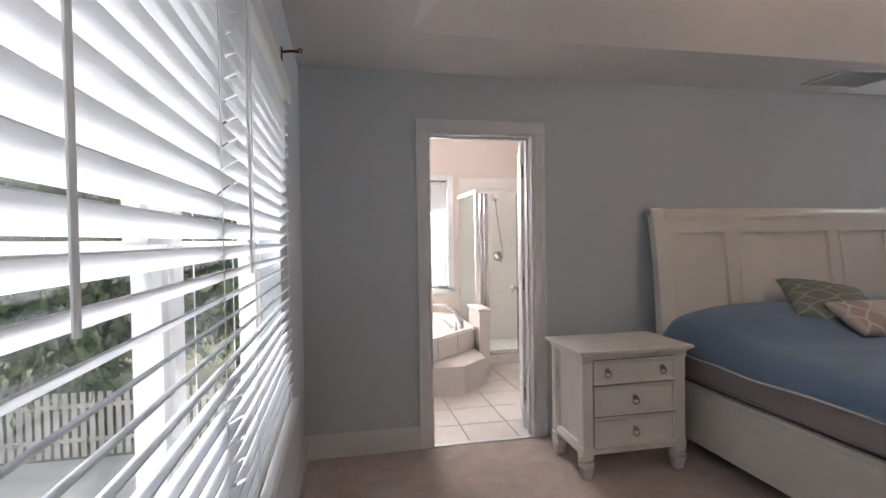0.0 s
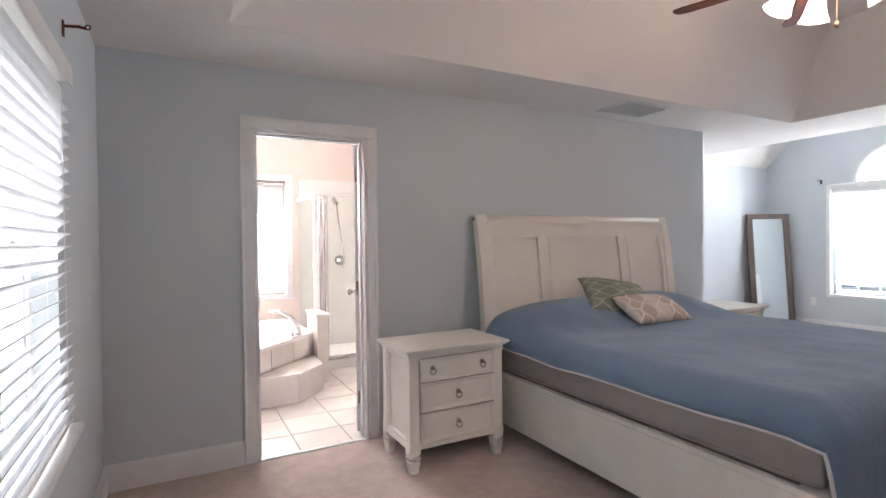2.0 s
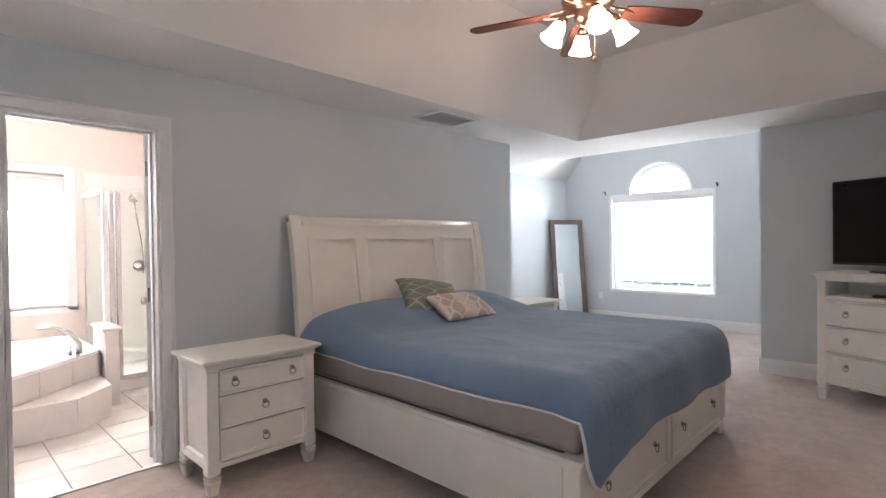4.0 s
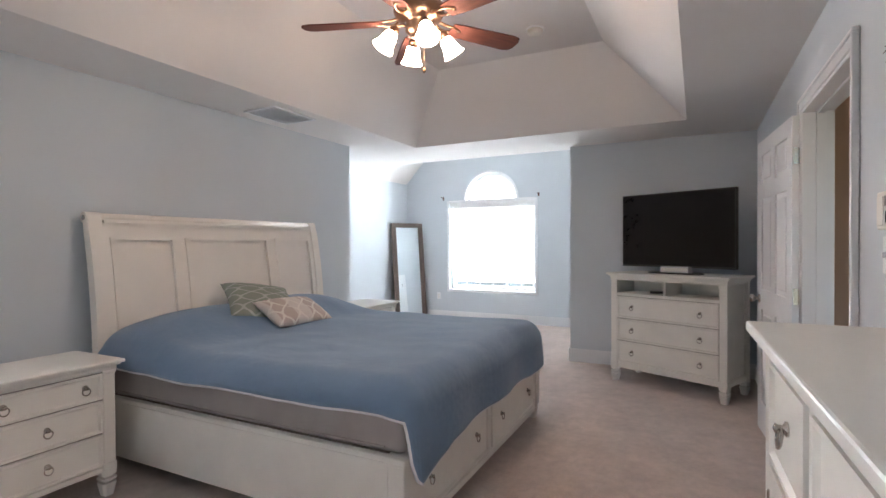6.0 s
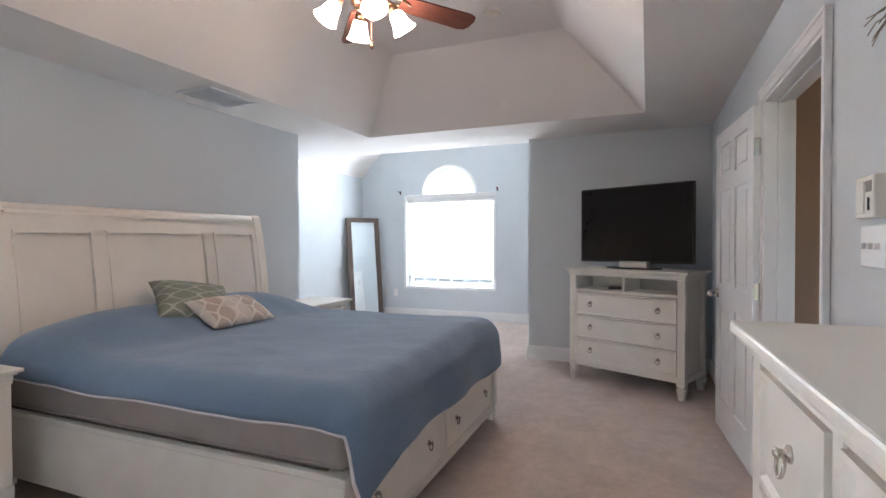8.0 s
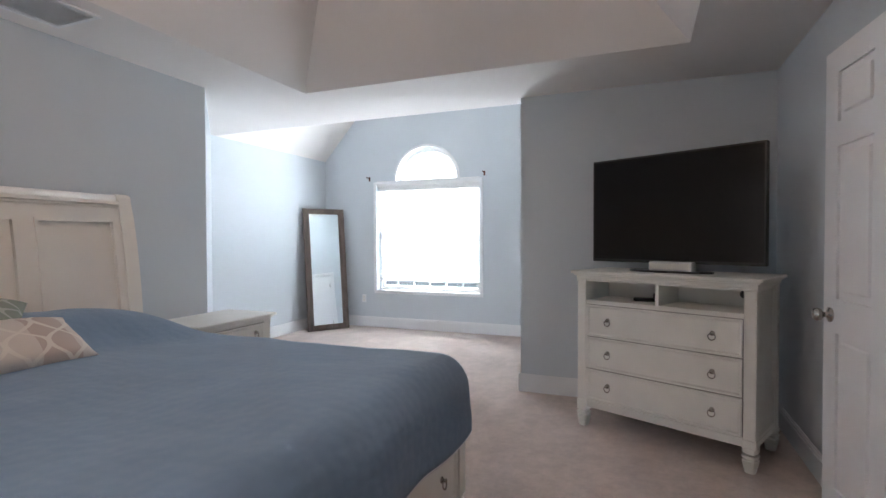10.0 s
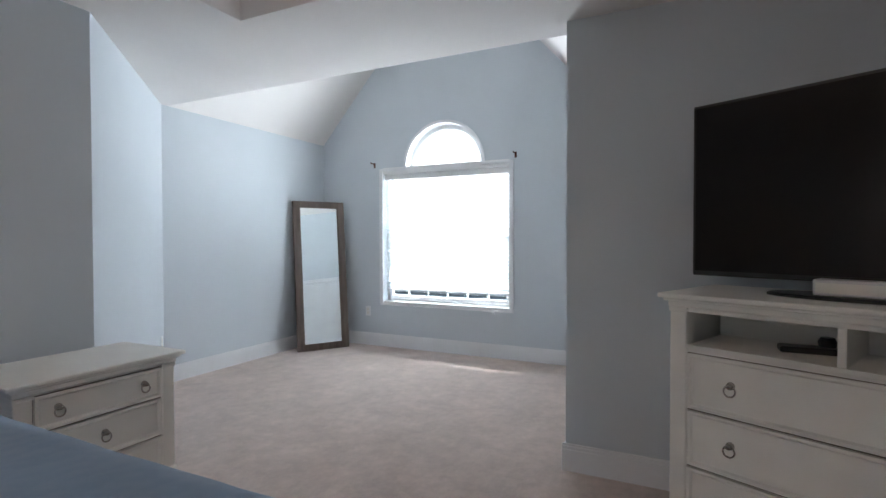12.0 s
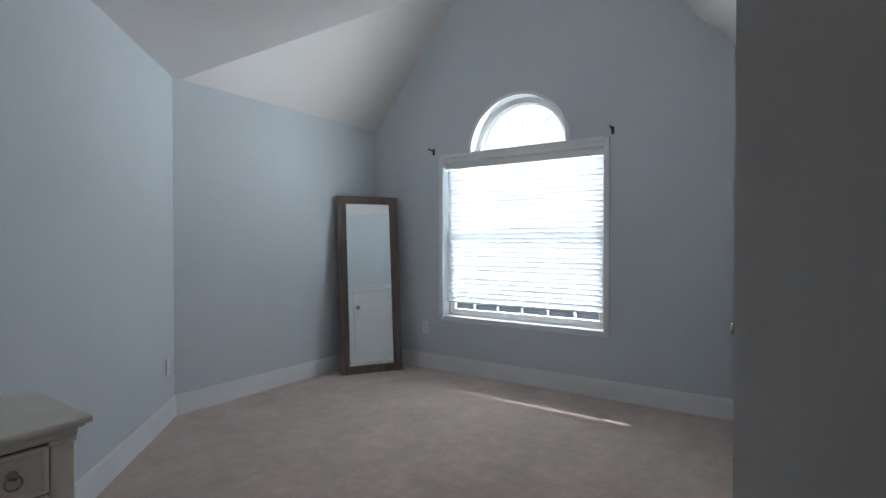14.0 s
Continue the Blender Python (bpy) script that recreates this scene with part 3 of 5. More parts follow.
w2 = tagged(new("window_2"), "white arched window with sunburst bars", "window", kind="structure")
xo = AX + 0.09
fr = bmesh.new()
for y0, y1 in ((WY0, WY0 + 0.03), (WY1 - 0.03, WY1)):
    box(fr, xo, xo + 0.09, y0, y1, WZ0, WZ1)
box(fr, xo, xo + 0.09, WY0, WY1, WZ0, WZ0 + 0.03)
box(fr, AX - 0.004, xo + 0.09, WY0 + 0.002, WY1 - 0.002, WZ1 - 0.035, AZ + 0.012)
part("window_frame", fr, M_VINYL, w2)
sash(w2, WY0 + 0.03, WY1 - 0.03, WZ0 + 0.03, 1.30, xo + 0.01, 6)
sash(w2, WY0 + 0.03, WY1 - 0.03, 1.27, WZ1 - 0.03, xo + 0.045, 6)
arch = bmesh.new()


def arc_band(bm, r0, r1, x0, x1, n=28):
    prev = None
    for i in range(n + 1):
        a = math.pi * i / n
        c, s = math.cos(a), math.sin(a)
        cur = [bm.verts.new((x, WC + r * c, AZ + r * s)) for r in (r0, r1) for x in (x0, x1)]
        if prev:
            for i0, i1 in ((0, 1), (1, 3), (3, 2), (2, 0)):
                bm.faces.new((prev[i0], prev[i1], cur[i1], cur[i0]))
        prev = cur


arc_band(arch, WR - 0.05, WR - 0.002, xo, xo + 0.08)
part("arch_frame", arch, M_VINYL, w2)
bars = bmesh.new()
arc_band(bars, 0.155, 0.164, xo + 0.03, xo + 0.045)
for a in (45, 90, 135):
    c, s = math.cos(radians(a)), math.sin(radians(a))
    merge(bars, tube([(xo + 0.037, WC + 0.16 * c, AZ + 0.16 * s), (xo + 0.037, WC + 0.42 * c, AZ + 0.42 * s)], 0.0045, 6))
part("sunburst_bars", bars, M_VINYL, w2)
gl = prism([(WR * math.cos(math.pi * i / 20) * 0.93, WR * math.sin(math.pi * i / 20) * 0.93) for i in range(21)], 0, 0.004)
moved(gl, Matrix.Translation((xo + 0.05, WC, AZ)) @ Matrix(((0, 0, 1, 0), (1, 0, 0, 0), (0, 1, 0, 0), (0, 0, 0, 1))))
part("arch_pane", gl, M_GLASS, w2, "half-round glass pane").visible_shadow = False
tr = bmesh.new()
cw = 0.045
box(tr, AX - 0.016, AX, WY0 - cw, WY0, WZ0 - 0.02, WZ1 + 0.03, 0.003)
box(tr, AX - 0.016, AX, WY1, WY1 + cw, WZ0 - 0.02, WZ1 + 0.03, 0.003)
box(tr, AX - 0.003, AX + 0.09, WY0 - cw, WY1 + cw, WZ0 - 0.045, WZ0 + 0.004, 0.004)
box(tr, AX - 0.016, AX, WC + WR, WY1, WZ1, WZ1 + 0.03, 0.003)
box(tr, AX - 0.016, AX, WY0, WC - WR, WZ1, WZ1 + 0.03, 0.003)
arc_band(tr, WR, WR + 0.03, AX - 0.012, AX)
part("trim", tr, M_TRIM, w2)
blind("window_blind", AX + 0.062, WY0 + 0.008, WY1 - 0.008, WZ0 + 0.13, WZ1 - 0.03, 50, 0.043, "white slatted blind lowered over the bright arched window", wand=True, wand_side=0.97, room=-1)


def bracket(loc, rz, label):
    """Small curtain rod bracket: plate, arm and cup; local x points out of the wall."""
    b = thing("curtain_bracket", loc, rz, label, "curtain bracket")
    part("plate", B(0, 0.006, -0.012, 0.012, -0.03, 0.03, 0.002), M_BLADE, b)
    part("arm", tube([(0.005, 0, 0.01), (0.05, 0, 0.015), (0.075, 0, 0.012)], 0.006), M_BLADE, b)
    part("cup", torus(0.008, 0.003), M_BLADE, b).matrix_local = pose(0.08, 0, 0.018)
    return b


for y in (3.70, 1.985):
    bracket((AX, y, 2.11), 180, "small black curtain rod bracket on the wall")
bracket((XW, 2.24, 2.15), 0, "small black curtain rod bracket on the wall")
bracket((XW, -0.2, 2.15), 0, "small black curtain rod bracket on the wall")

# ---- ceiling fixtures ----


def vent():
    v = thing("ceiling_vent", (3.415, 2.81, CH), 0, "white slatted air vent set in the ceiling", "air vent")
    f = bmesh.new()
    for a in ((-0.24, 0.24, -0.17, -0.145), (-0.24, 0.24, 0.145, 0.17), (-0.24, -0.215, -0.145, 0.145), (0.215, 0.24, -0.145, 0.145)):
        box(f, *a, -0.012, 0.0, 0.002)
    part("frame", f, M_TRIM, v)
    part("backing", B(-0.215, 0.215, -0.145, 0.145, -0.002, 0.0), M_TRIM, v)
    for i in range(14):
        s = part("slat", B(-0.215, 0.215, -0.009, 0.009, -0.001, 0.001), M_TRIM, v)
        s.matrix_local = pose(0, -0.135 + i * 0.0208, -0.007, 14, 0, 0)


vent()
sm = thing("smoke_detector", (4.09, 0.84, 2.985), 0, "round white smoke detector on the ceiling", "smoke detector")
part("base", lathe([(0.07, -0.012), (0.07, 0)], 24), M_TRIM, sm)
part("cover", lathe([(0.03, -0.045), (0.055, -0.04), (0.062, -0.012)], 24), M_PLASTIC, sm, smooth=True)


def fan(cx, cy):
    top = 2.985
    f = thing("ceiling_fan", (cx, cy, top), 0, "bronze ceiling fan with walnut blades and four lit glass shades", "ceiling fan")
    part("canopy", lathe([(0.02, -0.07), (0.05, -0.06), (0.07, -0.02), (0.072, 0)], 24), M_BRONZE, f, smooth=True)
    part("downrod", tube([(0, 0, -0.06), (0, 0, -0.36)], 0.013, 12), M_BRONZE, f)
    zm = -0.405
    part("motor", lathe([(0.03, zm + 0.09), (0.10, zm + 0.075), (0.135, zm + 0.04), (0.14, zm), (0.12, zm - 0.035), (0.085, zm - 0.05), (0.07, zm - 0.06), (0.075, zm - 0.10), (0.05, zm - 0.125), (0.02, zm - 0.14)], 32), M_BRONZE, f, "antique bronze motor housing", smooth=True)
    for k in range(5):
        a = 110 - 72 * k
        iron = bmesh.new()
        for s in (-1, 1):
            merge(iron, tube([(0.10, 0.01 * s, zm - 0.02), (0.14, 0.03 * s, zm - 0.045), (0.18, 0.035 * s, zm - 0.05), (0.23, 0.02 * s, zm - 0.048), (0.26, 0.0, zm - 0.048)], 0.008, 8))
        part("blade_iron", iron, M_BRONZE, f, smooth=True).matrix_local = pose(0, 0, 0, 0, 0, a)
        out = [(0.20, -0.05), (0.28, -0.06), (0.60, -0.072), (0.64, -0.06), (0.655, -0.03), (0.655, 0.03), (0.64, 0.06), (0.60, 0.072), (0.28, 0.06), (0.20, 0.05)]
        bl = prism(out, -0.004, 0.004)
        part("blade", bl, M_BLADE, f, "dark walnut fan blade").matrix_local = pose(0, 0, zm - 0.048, 0, 0, a) @ pose(0, 0, 0, -11, 0, 0)
    for k in range(4):
        a = 222 + 90 * k
        m = pose(0, 0, 0, 0, 0, a)
        part("lamp_arm", tube([(0.05, 0, zm - 0.085), (0.09, 0, zm - 0.075), (0.125, 0, zm - 0.085), (0.135, 0, zm - 0.105)], 0.008), M_BRONZE, f, smooth=True).matrix_local = m
        tilt = m @ pose(0.132, 0, zm - 0.10, 0, -32, 0)
        part("socket", lathe([(0.02, 0.01), (0.026, 0.0), (0.028, -0.03), (0.02, -0.035)], 16), M_BRONZE, f, smooth=True).matrix_local = tilt
        sh = lathe([(0.026, -0.025), (0.036, -0.04), (0.042, -0.065), (0.046, -0.09), (0.055, -0.115), (0.066, -0.135), (0.060, -0.134), (0.02, -0.10)], 24)
        moved(sh, Matrix.Scale(0.94, 4))
        part("glass_shade", sh, M_GLOBE, f, "lit frosted glass bell shade", smooth=True).matrix_local = tilt
    ch = tube([(0.02, -0.02, zm - 0.135), (0.02, -0.02, zm - 0.30)], 0.0013, 5)
    part("pull_chain", ch, M_BRONZE, f)
    part("chain_knob", lathe([(0.003, 0.02), (0.008, 0.012), (0.009, 0.0), (0.004, -0.012)], 12), M_BRONZE, f, smooth=True).matrix_local = pose(0.02, -0.02, zm - 0.31)


fan(2.67, 1.075)
# ---- bedroom furniture ----


def ring_pull(parent, x, y, z, size=1.0):
    """Nickel ring on a round backplate; the front faces -y."""
    plate = lathe([(0.014, 0), (0.014, 0.004), (0.007, 0.008), (0.007, 0.016), (0.010, 0.02), (0.004, 0.024)], 14)
    moved(plate, Matrix.Translation((x, y, z)) @ Matrix.Rotation(radians(90), 4, 'X') @ Matrix.Scale(size, 4))
    ring = torus(0.019 * size, 0.0032 * size)
    moved(ring, Matrix.Translation((x, y - 0.014 * size, z - 0.017 * size)) @ Matrix.Rotation(radians(-8), 4, 'X'))
    return part("ring_pull", merge(plate, ring), M_NICKEL, parent, "nickel ring pull", smooth=True)


def drawer(parent, x0, x1, z0, z1, y, pulls, gap=True):
    """Recessed-field drawer front proud of the carcass face y (front is -y)."""
    bm = bmesh.new()
    panel(bm, x0, x1, y - 0.014, y + 0.006, z0, z1, (0, -1, 0), 0.014, 0.009)
    d = part("drawer", bm, M_CREAM, parent)
    for x in pulls:
        ring_pull(d, x, y - 0.006, (z0 + z1) / 2 + 0.01)
    return d


FOOT = [(0.022, 0.0), (0.025, 0.003), (0.037, 0.070), (0.037, 0.074), (0.024, 0.078), (0.024, 0.084), (0.038, 0.089), (0.038, 0.100), (0.024, 0.105), (0.024, 0.111), (0.037, 0.117), (0.037, 0.142)]


def case(name, w, d, h, label, rows, loc, rz, shelf=0.0, group="", foot=0.135):
    """Cream case of drawers with corner posts, tapered ringed feet and a moulded top. rows: (low, high, pulls)."""
    c = thing(name, loc, rz, label, "chest of drawers" if h > 0.9 else "nightstand", group)
    pw = 0.062
    top = bmesh.new()
    box(top, -w / 2 - 0.035, w / 2 + 0.035, -d / 2 - 0.035, d / 2 + 0.015, h - 0.018, h, 0.005, 2)
    box(top, -w / 2 - 0.020, w / 2 + 0.020, -d / 2 - 0.020, d / 2 + 0.01, h - 0.030, h - 0.017, 0.005, 2)
    box(top, -w / 2 - 0.006, w / 2 + 0.006, -d / 2 - 0.006, d / 2 + 0.005, h - 0.052, h - 0.029, 0.003)
    part("top", top, M_CREAM, c)
    body = bmesh.new()
    zt = h - 0.05
    if shelf:
        zs = zt - shelf
        box(body, -w / 2 + pw, w / 2 - pw, -d / 2 + 0.014, d / 2 - 0.03, foot, zs - 0.004)
        part("back_panel", B(-w / 2 + pw, w / 2 - pw, 0.07, 0.09, zs + 0.012, zt - 0.018), M_CREAM, c)
        part("shelf", B(-w / 2 + pw, w / 2 - pw, -d / 2 + 0.004, d / 2 - 0.03, zs - 0.004, zs + 0.012, 0.002), M_CREAM, c)
        part("top_rail", B(-w / 2 + pw, w / 2 - pw, -d / 2 + 0.006, d / 2 - 0.03, zt - 0.018, zt), M_CREAM, c)
    else:
        box(body, -w / 2 + pw, w / 2 - pw, -d / 2 + 0.014, d / 2, foot, zt)
    part("body", body, M_CREAM, c)
    if shelf:
        part("shelf_divider", B(-0.012, 0.012, -d / 2 + 0.008, d / 2 - 0.03, zt - shelf + 0.012, zt - 0.018, 0.002), M_CREAM, c)
        cable = lathe([(0.024, 0), (0.024, 0.003), (0.012, 0.003)], 16)
        moved(cable, Matrix.Translation((w / 2 - 0.14, 0.0695, zt - shelf / 2 + 0.01)) @ Matrix.Rotation(radians(90), 4, 'X'))
        part("cable_port", cable, M_BLACK, c, "black cable port")
    for s in (-1, 1):
        post = bmesh.new()
        x0, x1 = sorted((s * w / 2, s * (w / 2 - pw)))
        box(post, x0, x1, -d / 2, -d / 2 + pw, foot - 0.002, zt, 0.004)
        box(post, x0 - 0.004, x1 + 0.004, -d / 2 - 0.004, -d / 2 + pw + 0.004, zt - 0.02, zt - 0.002, 0.003)
        box(post, x0 - 0.004, x1 + 0.004, -d / 2 - 0.004, -d / 2 + pw + 0.004, foot - 0.003, foot + 0.045, 0.004)
        part("front_post", post, M_CREAM, c)
        part("back_post", B(x0, x1, d / 2 - pw, d / 2 - 0.001, foot - 0.002, zt, 0.004), M_CREAM, c)
        sp = bmesh.new()
        xa, xb = sorted((s * (w / 2 - 0.006), s * (w / 2 - 0.03)))
        panel(sp, xa, xb, -d / 2 + pw, d / 2 - pw, foot + 0.03, zt, (s, 0, 0), 0.022, 0.012)
        part("side_panel", sp, M_CREAM, c)
        part("side_rail", B(x0 + 0.002, x1 - 0.002, -d / 2 + pw, d / 2 - pw, foot - 0.002, foot + 0.03, 0.003), M_CREAM, c)
        for yy in (-d / 2 + pw / 2, d / 2 - pw / 2):
            ft = lathe([(r, z * foot / 0.14) for r, z in FOOT], 16, True)
            part("leg", moved(ft, Matrix.Translation((s * (w / 2 - pw / 2), yy, 0)) @ Matrix.Scale(1.0, 4)), M_CREAM, c)
    part("apron", B(-w / 2 + pw, w / 2 - pw, -d / 2 + 0.006, -d / 2 + 0.03, foot, rows[0][0] - 0.008, 0.003), M_CREAM, c)
    for z0, z1, pulls in rows:
        # Dark strip behind the drawer, painted as the shade in its gaps.
        gap = part("drawer_gap_shade", B(-w / 2 + pw + 0.001, w / 2 - pw - 0.001, -d / 2 + 0.011, -d / 2 + 0.0142, z0 - 0.003, z1 + 0.003), M_GAP, c)
        drawer(c, -w / 2 + pw + 0.005, w / 2 - pw - 0.005, z0, z1, -d / 2 + 0.010, pulls)
    return c


NS_ROWS = [(0.172, 0.338, (0,)), (0.348, 0.514, (0,)), (0.524, 0.656, (-0.17, 0.17))]
ns = case("nightstand", 0.635, 0.415, 0.72, "cream painted nightstand with three drawers beside the bed", NS_ROWS, (1.555, 2.705, 0), 0, group="nightstands beside the bed")
copy_thing(ns, pose(4.495, 2.785, 0, 0, 0, 0))
CH_ROWS = [(0.190, 0.392, (-0.31, 0.31)), (0.402, 0.604, (-0.31, 0.31)), (0.614, 0.816, (-0.31, 0.31))]
CHEST_RZ = -114.0
chest = case("media_chest", 1.05, 0.48, 1.038, "cream painted media chest with three drawers and an open shelf", CH_ROWS, (5.348, -0.118, 0), CHEST_RZ, shelf=0.152)


def dresser(x0, x1, y0, y1, h):
    """Cream dresser along the wall; its front faces +y, so it is built turned round."""
    w, d = x1 - x0, y1 - y0
    c = thing("dresser", ((x0 + x1) / 2, (y0 + y1) / 2, 0), 181.8, "tall cream painted dresser with drawers and cabinet doors against the wall", "dresser")
    top = bmesh.new()
    box(top, -w / 2, w / 2, -d / 2, d / 2, h - 0.024, h, 0.005, 2)
    box(top, -w / 2 + 0.014, w / 2 - 0.014, -d / 2 + 0.014, d / 2, h - 0.04, h - 0.022, 0.006, 2)
    box(top, -w / 2 + 0.026, w / 2 - 0.026, -d / 2 + 0.026, d / 2, h - 0.058, h - 0.038, 0.003)
    part("top", top, M_CREAM, c)
    zt, f = h - 0.056, 0.13
    a, y = w / 2 - 0.035, -d / 2 + 0.035
    part("body", B(-a + 0.004, a - 0.004, y + 0.014, d / 2, f, zt), M_CREAM, c)
    for s in (-1, 1):
        xa, xb = sorted((s * a, s * (a - 0.06)))
        part("front_post", B(xa, xb, y, y + 0.06, f - 0.002, zt, 0.004), M_CREAM, c)
        for yy in (y + 0.03, d / 2 - 0.03):
            part("leg", moved(lathe([(r, z * f / 0.14) for r, z in FOOT], 16, True), Matrix.Translation((s * (a - 0.03), yy, 0))), M_CREAM, c)
    c1 = a - 0.42
    cols = [(-a + 0.065, -c1 - 0.02), (-c1 + 0.02, c1 - 0.02), (c1 + 0.02, a - 0.065)]
    for xm in (-c1, c1):
        part("stile", B(xm - 0.018, xm + 0.018, y + 0.002, y + 0.03, f, zt, 0.003), M_CREAM, c)
    part("apron", B(-a + 0.06, a - 0.06, y + 0.004, y + 0.03, f, f + 0.03, 0.003), M_CREAM, c)
    for k, (xa, xb) in enumerate(cols):
        rows = [(f + 0.04, 0.845), (0.865, zt - 0.015)] if k != 1 else [(f + 0.04, 0.49), (0.51, 0.845), (0.865, zt - 0.015)]
        part("drawer_gap_shade", B(xa - 0.001, xb + 0.001, y + 0.0115, y + 0.0142, f + 0.036, zt - 0.010), M_GAP, c)
        for i, (z0, z1) in enumerate(rows):
            if k != 1 and i == 0:
                bm = bmesh.new()
                panel(bm, xa + 0.005, xb - 0.005, y - 0.002, y + 0.016, z0, z1, (0, -1, 0), 0.05, 0.009)
                dr = part("cabinet_door", bm, M_CREAM, c)
                hs = xa + 0.004 if k == 0 else xb - 0.004
                for zz in (z0 + 0.08, z1 - 0.08):
                    part("hinge", B(hs - 0.006, hs + 0.006, y - 0.006, y, zz - 0.025, zz + 0.025, 0.002), M_NICKEL, dr)
                ring_pull(dr, xb - 0.04 if k == 0 else xa + 0.04, y - 0.002, (z0 + z1) / 2 + 0.08)
            else:
                drawer(c, xa + 0.005, xb - 0.005, z0, z1, y + 0.010, ((xa + xb) / 2,) if k != 1 else ())
    return c


dresser(0.40, 1.655, YS + 0.03, -0.397, 1.14)


def bed():
    b = thing("bed", (3.03, 1.9, 0), 0, "king bed with cream sleigh headboard and storage footboard", "bed")
    X, Y = 3.03, 1.9
    hw, hx = 1.03, 0.033

    def prof(z):
        u = max(0.0, (z - 0.55) / 0.98)
        return 2.965 - Y + 0.105 * u * u

    def strip(x0, x1, z0, z1, front, back, n=14, taper=0.0):
        """Piece of the curved headboard between two offsets from its profile."""
        bm = bmesh.new()
        prev = None
        for i in range(n + 1):
            z = z0 + (z1 - z0) * i / n
            y = prof(z)
            cur = [bm.verts.new(c) for c in ((x0 + hx, y - front, z), (x1 + hx, y - front, z), (x1 + hx, y + back, z), (x0 + hx, y + back, z))]
            if prev:
                for k in range(4):
                    bm.faces.new((prev[k], prev[(k + 1) % 4], cur[(k + 1) % 4], cur[k]))
            else:
                bm.faces.new(cur[::-1])
            prev = cur
        bm.faces.new(prev)
        return bm
    part("headboard", strip(-hw + 0.05, hw - 0.05, 0.42, 1.45, -0.002, 0.02), M_HEAD, b, "cream panelled sleigh headboard", smooth=False)
    for s in (-1, 1):
        xa, xb = sorted((s * hw, s * (hw - 0.085)))
        p = strip(xa, xb, 0.0, 1.50, 0.028, 0.035)
        bmesh.ops.bevel(p, geom=[e for e in p.edges if abs(e.verts[0].co.x - e.verts[1].co.x) < 1e-6 and abs(e.verts[0].co.z - e.verts[1].co.z) > 1e-3], offset=0.007, segments=2, affect='EDGES')
        part("head_post", p, M_HEAD, b)
        roll = lathe([(0.034, -0.045), (0.037, -0.04), (0.037, 0.04), (0.034, 0.045)], 20)
        moved(roll, Matrix.Translation((hx + s * (hw - 0.043), prof(1.5) + 0.012, 1.497)) @ Matrix.Rotation(radians(90), 4, 'Y'))
        part("post_scroll", roll, M_HEAD, b, smooth=False)
    for s in (-1, 1):
        bo = lathe([(0.016, 0), (0.016, 0.004), (0.006, 0.007)], 14)
        part("scroll_boss", moved(bo, Matrix.Translation((hx + s * (hw + 0.002), prof(1.5) + 0.012, 1.497)) @ Matrix.Rotation(radians(90 * s), 4, 'Y')), M_NICKEL, b)
    rail = tube([(hx - hw + 0.08, prof(1.5) + 0.008, 1.502), (hx + hw - 0.08, prof(1.5) + 0.008, 1.502)], 0.026, 16)
    part("top_roll", rail, M_HEAD, b, smooth=True)
    part("top_rail", strip(-hw + 0.085, hw - 0.085, 1.375, 1.49, 0.018, 0.012, 5), M_HEAD, b)
    part("moulding", strip(-hw + 0.085, hw - 0.085, 1.450, 1.462, 0.030, 0.0, 3), M_HEAD, b)
    part("moulding", strip(-hw + 0.085, hw - 0.085, 1.466, 1.482, 0.042, 0.0, 3), M_HEAD, b)
    part("bottom_rail", strip(-hw + 0.085, hw - 0.085, 0.45, 0.70, 0.016, 0.0, 5), M_HEAD, b)
    third = [(-0.945, -0.91), (-0.475, -0.39), (0.39, 0.475), (0.91, 0.945)]
    for x0, x1 in third:
        part("stile", strip(x0, x1, 0.70, 1.375, 0.018, 0.0), M_HEAD, b)
        for xx in (x0 - 0.008, x1 + 0.008):
            if abs(xx) < 0.94:
                part("bead", strip(xx - 0.0085, xx + 0.0085, 0.70, 1.375, 0.026, 0.0), M_HEAD, b)
    for i in range(3):
        part("bead", strip(third[i][1] + 0.012, third[i + 1][0] - 0.012, 1.358, 1.3755, 0.026, 0.0, 2), M_HEAD, b)
    # side rails, footboard
    for s in (-1, 1):
        xa, xb = sorted((s * 0.995, s * 0.965))
        part("side_rail", B(xa, xb, -1.02, 1.04, 0.085, 0.408, 0.004), M_CREAM, b)
        part("rail_cap", B(xa - 0.004, xb + 0.004, -1.02, 1.04, 0.408, 0.432, 0.003), M_CREAM, b)
        xa, xb = sorted((s * 1.0, s * 0.925))
        post = B(xa, xb, -1.10, -1.02, 0.10, 0.412, 0.004)
        box(post, xa - 0.012, xb + 0.012, -1.112, -1.005, 0.412, 0.437, 0.005, 2)
        box(post, xa - 0.006, xb + 0.006, -1.106, -1.012, 0.397, 0.413, 0.003)
        part("foot_post", post, M_CREAM, b)
        part("leg", moved(lathe([(0.024, 0), (0.036, 0.08), (0.03, 0.085), (0.04, 0.10)], 16, True), Matrix.Translation((s * 0.962, -1.06, 0))), M_CREAM, b)
    fb = B(-0.925, 0.925, -1.075, -1.03, 0.075, 0.408, 0.003)
    box(fb, -0.93, 0.93, -1.092, -1.02, 0.408, 0.430, 0.005, 2)
    box(fb, -0.925, 0.925, -1.09, -1.03, 0.06, 0.10, 0.004)
    box(fb, -0.02, 0.02, -1.088, -1.03, 0.10, 0.408, 0.003)
    part("footboard", fb, M_CREAM, b, "cream storage footboard")
